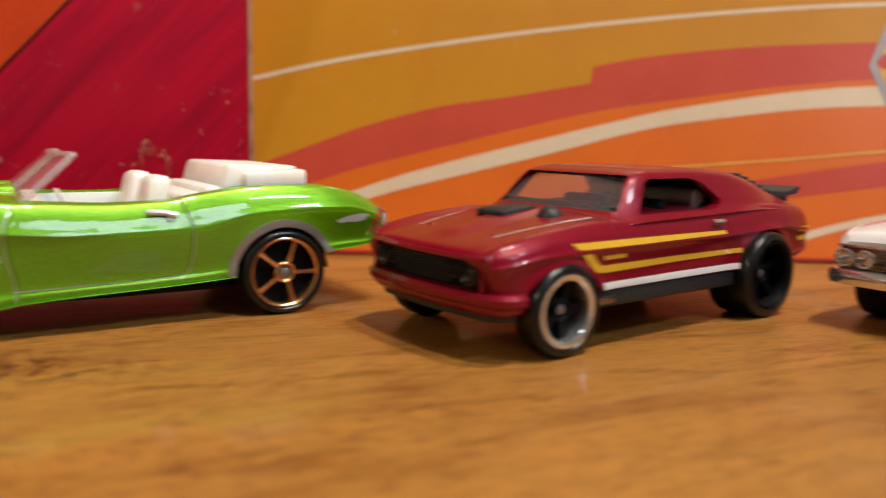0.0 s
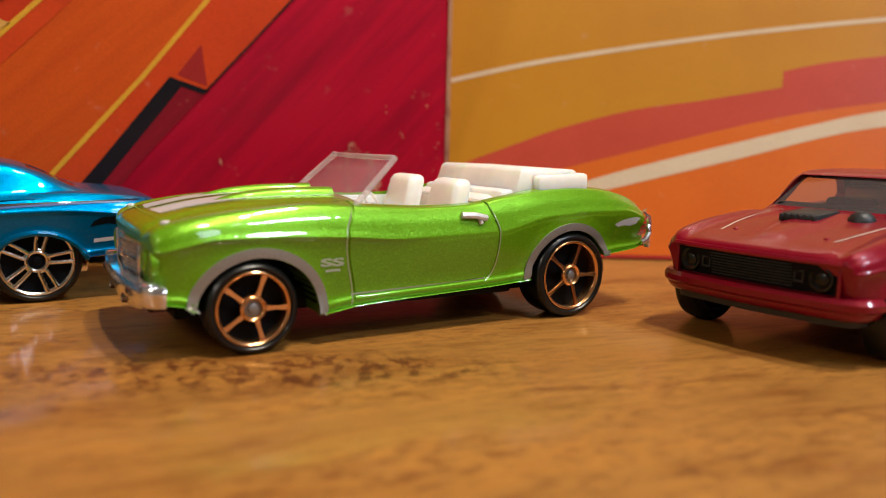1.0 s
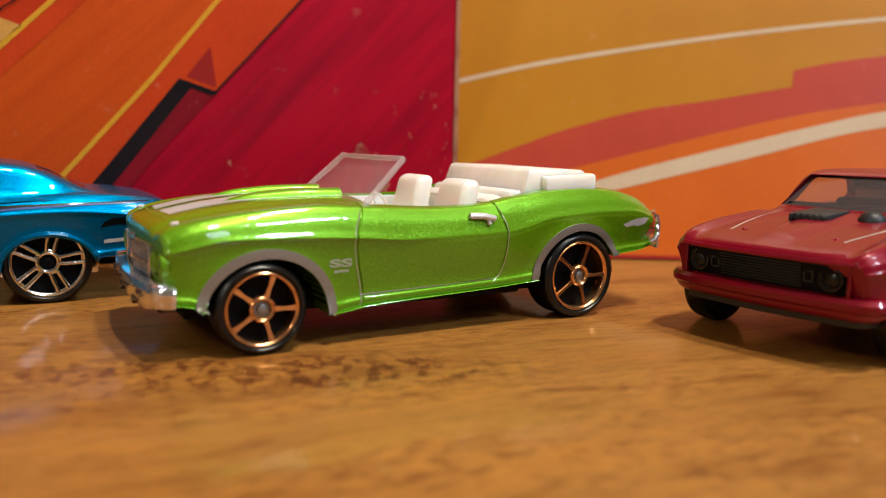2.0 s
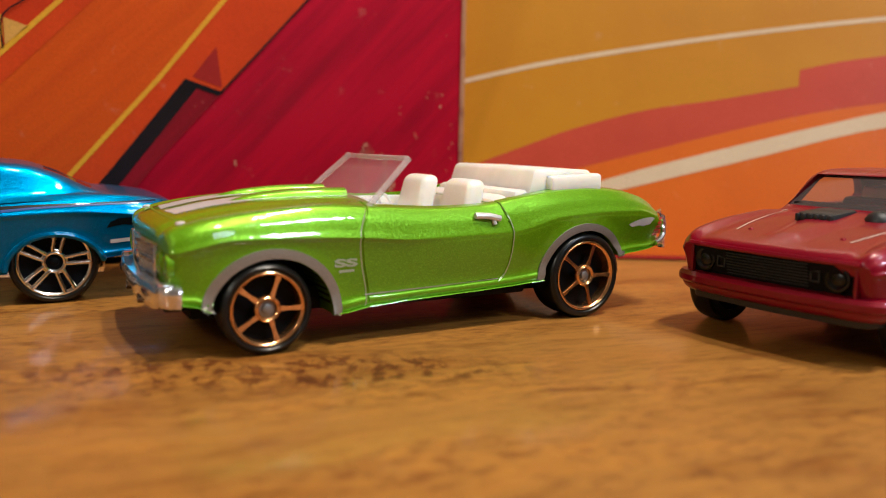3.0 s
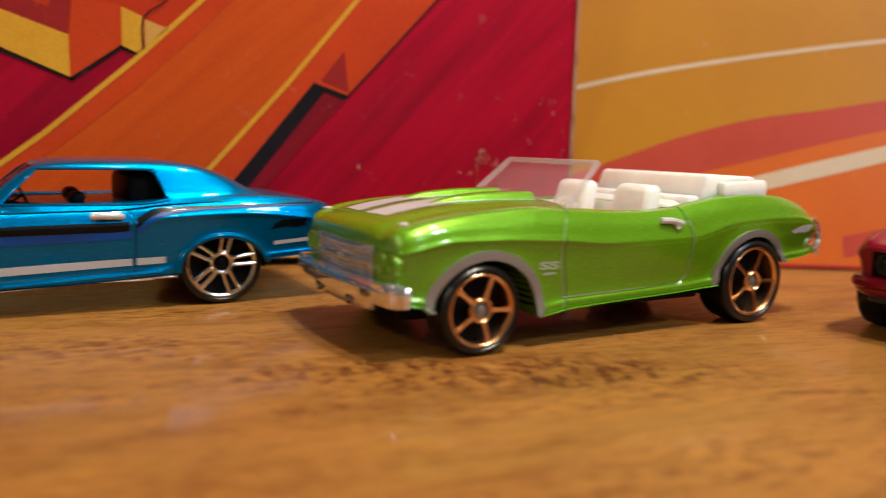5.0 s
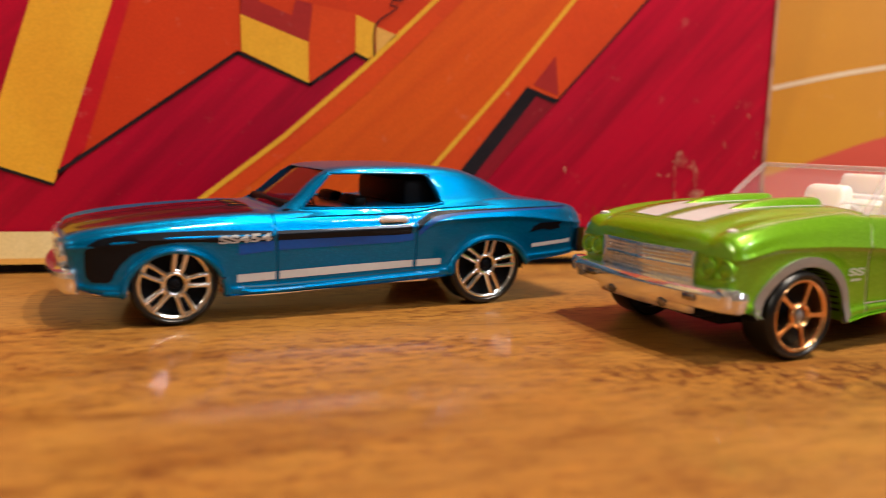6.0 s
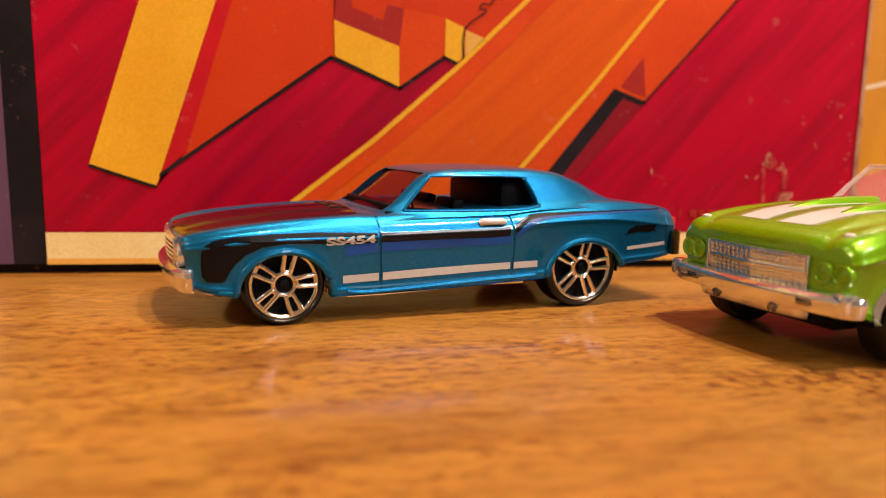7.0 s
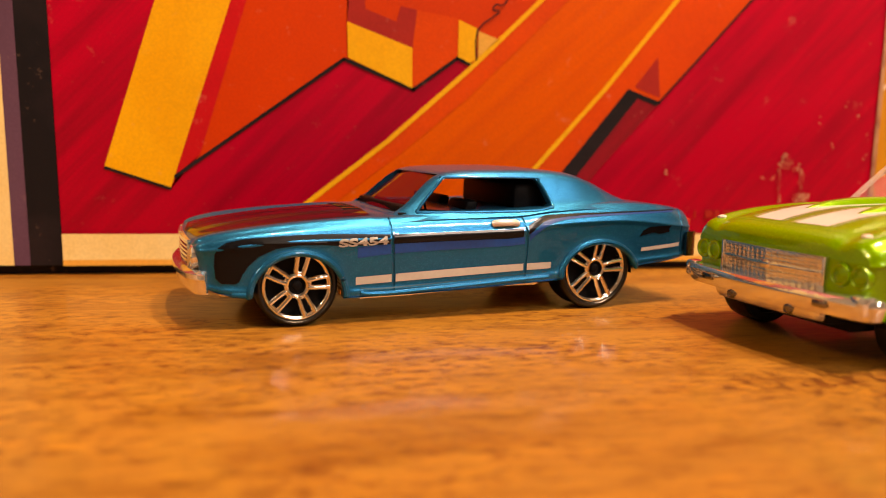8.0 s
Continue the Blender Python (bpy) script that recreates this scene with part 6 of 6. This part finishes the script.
    part("grille", sweep(nose(0.0, 10.5), [(-0.8, 8.0), (0.02, 8.0), (0.82, 11.5), (-0.4, 11.5)][::-1]), BLACK, car, "black grille with round lamps")
    for k in range(8):
        z = 8.5 + 0.36 * k
        part("grille_bar", sweep(nose(0.1 + 0.229 * (z - 8.0), 5.3), [(-0.2, z - 0.07), (0.08, z - 0.06), (0.08, z + 0.06), (-0.2, z + 0.07)][::-1]), MATT_BLACK, car)
    for s in (-1, 1):
        for y0, y1, z0, z1 in ((5.5, 6.7, 9.1, 9.3), (5.5, 6.7, 10.3, 10.5), (5.5, 5.7, 9.1, 10.5), (6.5, 6.7, 9.1, 10.5)):
            lo_y, hi_y = sorted((s * y0, s * y1))
            part("grille_mark", boxes((31.3, 31.7, lo_y, hi_y, z0, z1)), MATT_BLACK, car)
        bm = lathe(bmesh.new(), [(0.0, 0.22), (0.6, 0.15), (0.85, -0.05), (1.2, 0.24), (1.42, 0.2), (1.5, -0.6), (0, -0.6)], 28, "x")
        bmesh.ops.translate(bm, vec=(31.35, s * 8.6, 9.8), verts=bm.verts)
        part("headlight", bm, TYRE, car, "round black headlight")
        for k in range(3):
            part("cheek_louvre", boxes((29.6, 30.72, s * 11.4 - 0.65, s * 11.4 + 0.65, 8.6 + 0.95 * k, 9.15 + 0.95 * k), bevel=0.2), RED, car)
        part("grille_frame", boxes((30.2, 31.5, s * 10.6 - 0.2, s * 10.6 + 0.2, 7.9, 11.7), bevel=0.1), RED, car)
    part("grille_frame", sweep(nose(0.95, 11.0), [(-0.8, 11.35), (0.15, 11.4), (0.25, 11.65), (0.1, 11.95), (-0.8, 12.0)][::-1]), RED, car, "red lip over the grille")
    face = mirrored([(27.6, 13.6), (29.2, 13.4), (30.6, 12.4), (31.5, 10), (32.0, 5), (32.2, 0)])
    part("bumper", sweep(face, [(-0.9, 6.3), (0.1, 6.35), (0.5, 6.7), (0.55, 7.4), (0.2, 7.9), (-0.9, 8.1)][::-1]), RED, car, "red front bumper")
    part("valance", sweep(face, [(-1.6, 5.3), (-0.75, 5.35), (-0.4, 5.6), (-0.02, 6.1), (0.02, 6.32), (-0.9, 6.36)][::-1]), RED, car, "red valance under the bumper")
    part("front_spoiler", sweep(mirrored([(27.2, 12.6), (28.9, 12.2), (30.5, 10.8), (31.1, 6), (31.5, 0)]), [(-1.4, 4.5), (-0.6, 4.5), (-0.4, 5.3), (-1.4, 5.4)][::-1]), MATT_BLACK, car, "black chin spoiler")
    return car


# ---- white coupe, at the row's end ----
def white_coupe():
    car = stand_car("toy_sedan", 133.0, 62.0, 15.0, "white die-cast toy car with chrome grille and bumper")
    p = dict(ends=(-38.0, 34.6), crease=0.4, tumble=0.6, prow=lambda y, z: 0.5 - 0.006 * y * y,
             w=curve([(-38, 12.2), (-36, 13.4), (-24, 14.3), (0, 14.3), (26, 14.3), (32.5, 13.8), (34.6, 12.6)]),
             zs=curve([(-38, 12.6), (-36, 13.6), (-25, 14.6), (-5, 14.0), (20, 13.9), (30, 13.3), (33.4, 12.6), (34.6, 11.7)]),
             zc=curve([(-38, 12.8), (-36, 13.9), (-25, 14.9), (0, 14.4), (20, 15.4), (28, 14.8), (32, 13.9), (34, 12.9), (34.6, 12.1)]),
             zb=curve([(-38, 11.2), (0, 11.4), (34.6, 10.6)]),
             zl=curve([(-38, 8.2), (-28, 6.6), (0, 4.8), (20, 4.6), (34.6, 6.0)]),
             cabin=(-30.0, 10.0),
             zr=curve([(-30, 14.8), (-24, 17.4), (-17, 18.8), (-6, 19.1), (2, 18.7), (4, 18.0), (9.6, 14.4), (10, 14.2)]),
             wr=curve([(-30, 11), (-20, 10.1), (3, 10.1), (10, 11)]),
             wb=curve([(-30, 11.8), (-20, 12.9), (3, 12.9), (10, 12.3)]),
             belt=curve([(-30, 14.4), (-10, 14.0), (10, 13.9)]))
    wheels = ((22.2, 5.4), (-22.2, 5.8))
    arches = ((22.2, 5.2, 6.2, 5.9), (-22.2, 5.6, 6.4, 6.1))
    cut = [arch_cutter(*q, s) for q in arches for s in (-1, 1)]
    bm = carve(body_loft(p), cut)
    part("body", bm, WHITE_PAINT, car)
    well_and_chassis(car, p, wheels, arches, 3.8)
    for (x, r), s in [(w, s) for w in wheels for s in (1, -1)]:
        wheel(car, x, 13.2, r, 4.4, "split", s)
    glazing = (p, [(6.0, 14.6), (2.2, 18.0), (-10.8, 18.1), (-12.6, 15.0), (-9, 14.6)], (14.6, 10.4, 18.2, 8.9, 1.5, 30), (15.6, 9.2, 18.0, 8.4, -60, -20))
    part("roof", cabin_shell(*glazing), WHITE_PAINT, car)
    part("headliner", headliner(*glazing), BLACK, car, "black roof lining")
    part("windscreen", pane(p, 8.8, 3.0, 14.3, 18.4, 11, 9.2), TINTED, car, "smoked windscreen")
    black_interior(car, -26, 8.6, 14.4)
    bm = boxes((33.6, 34.8, -12.2, 12.2, 7.9, 11.2), bevel=0.3)
    for k in range(5):
        box(bm, 34.7, 34.95, -7.4, 7.4, 8.5 + 0.5 * k - 0.09, 8.5 + 0.5 * k + 0.09)
    part("grille", bm, DARK_CHROME, car, "dull chrome grille")
    part("grille_trim", boxes((34.2, 34.95, -12.4, 12.4, 11.1, 11.45), bevel=0.15), CHROME, car)
    for s in (-1, 1):
        for y in (8.9, 11.5):
            bm = lathe(bmesh.new(), [(0.0, 0.2), (0.7, 0.12), (0.85, -0.1), (1.1, 0.3), (1.25, 0.25), (1.3, -0.5), (0, -0.5)], 24, "x")
            bmesh.ops.translate(bm, vec=(34.85, s * y, 9.6), verts=bm.verts)
            part("headlight", bm, CHROME, car, "round chrome headlight")
    face = mirrored([(33.0, 13.9), (33.8, 13.6), (34.8, 12.6), (35.5, 10), (35.8, 5), (35.8, 0)])
    part("bumper", sweep(face, [(-0.6, 5.9), (0.2, 6.0), (0.5, 6.6), (0.5, 7.4), (0.2, 8.0), (-0.6, 8.1)][::-1]), CHROME, car, "chrome front bumper")
    return car



green_convertible()
blue_coupe()
red_fastback()
white_coupe()
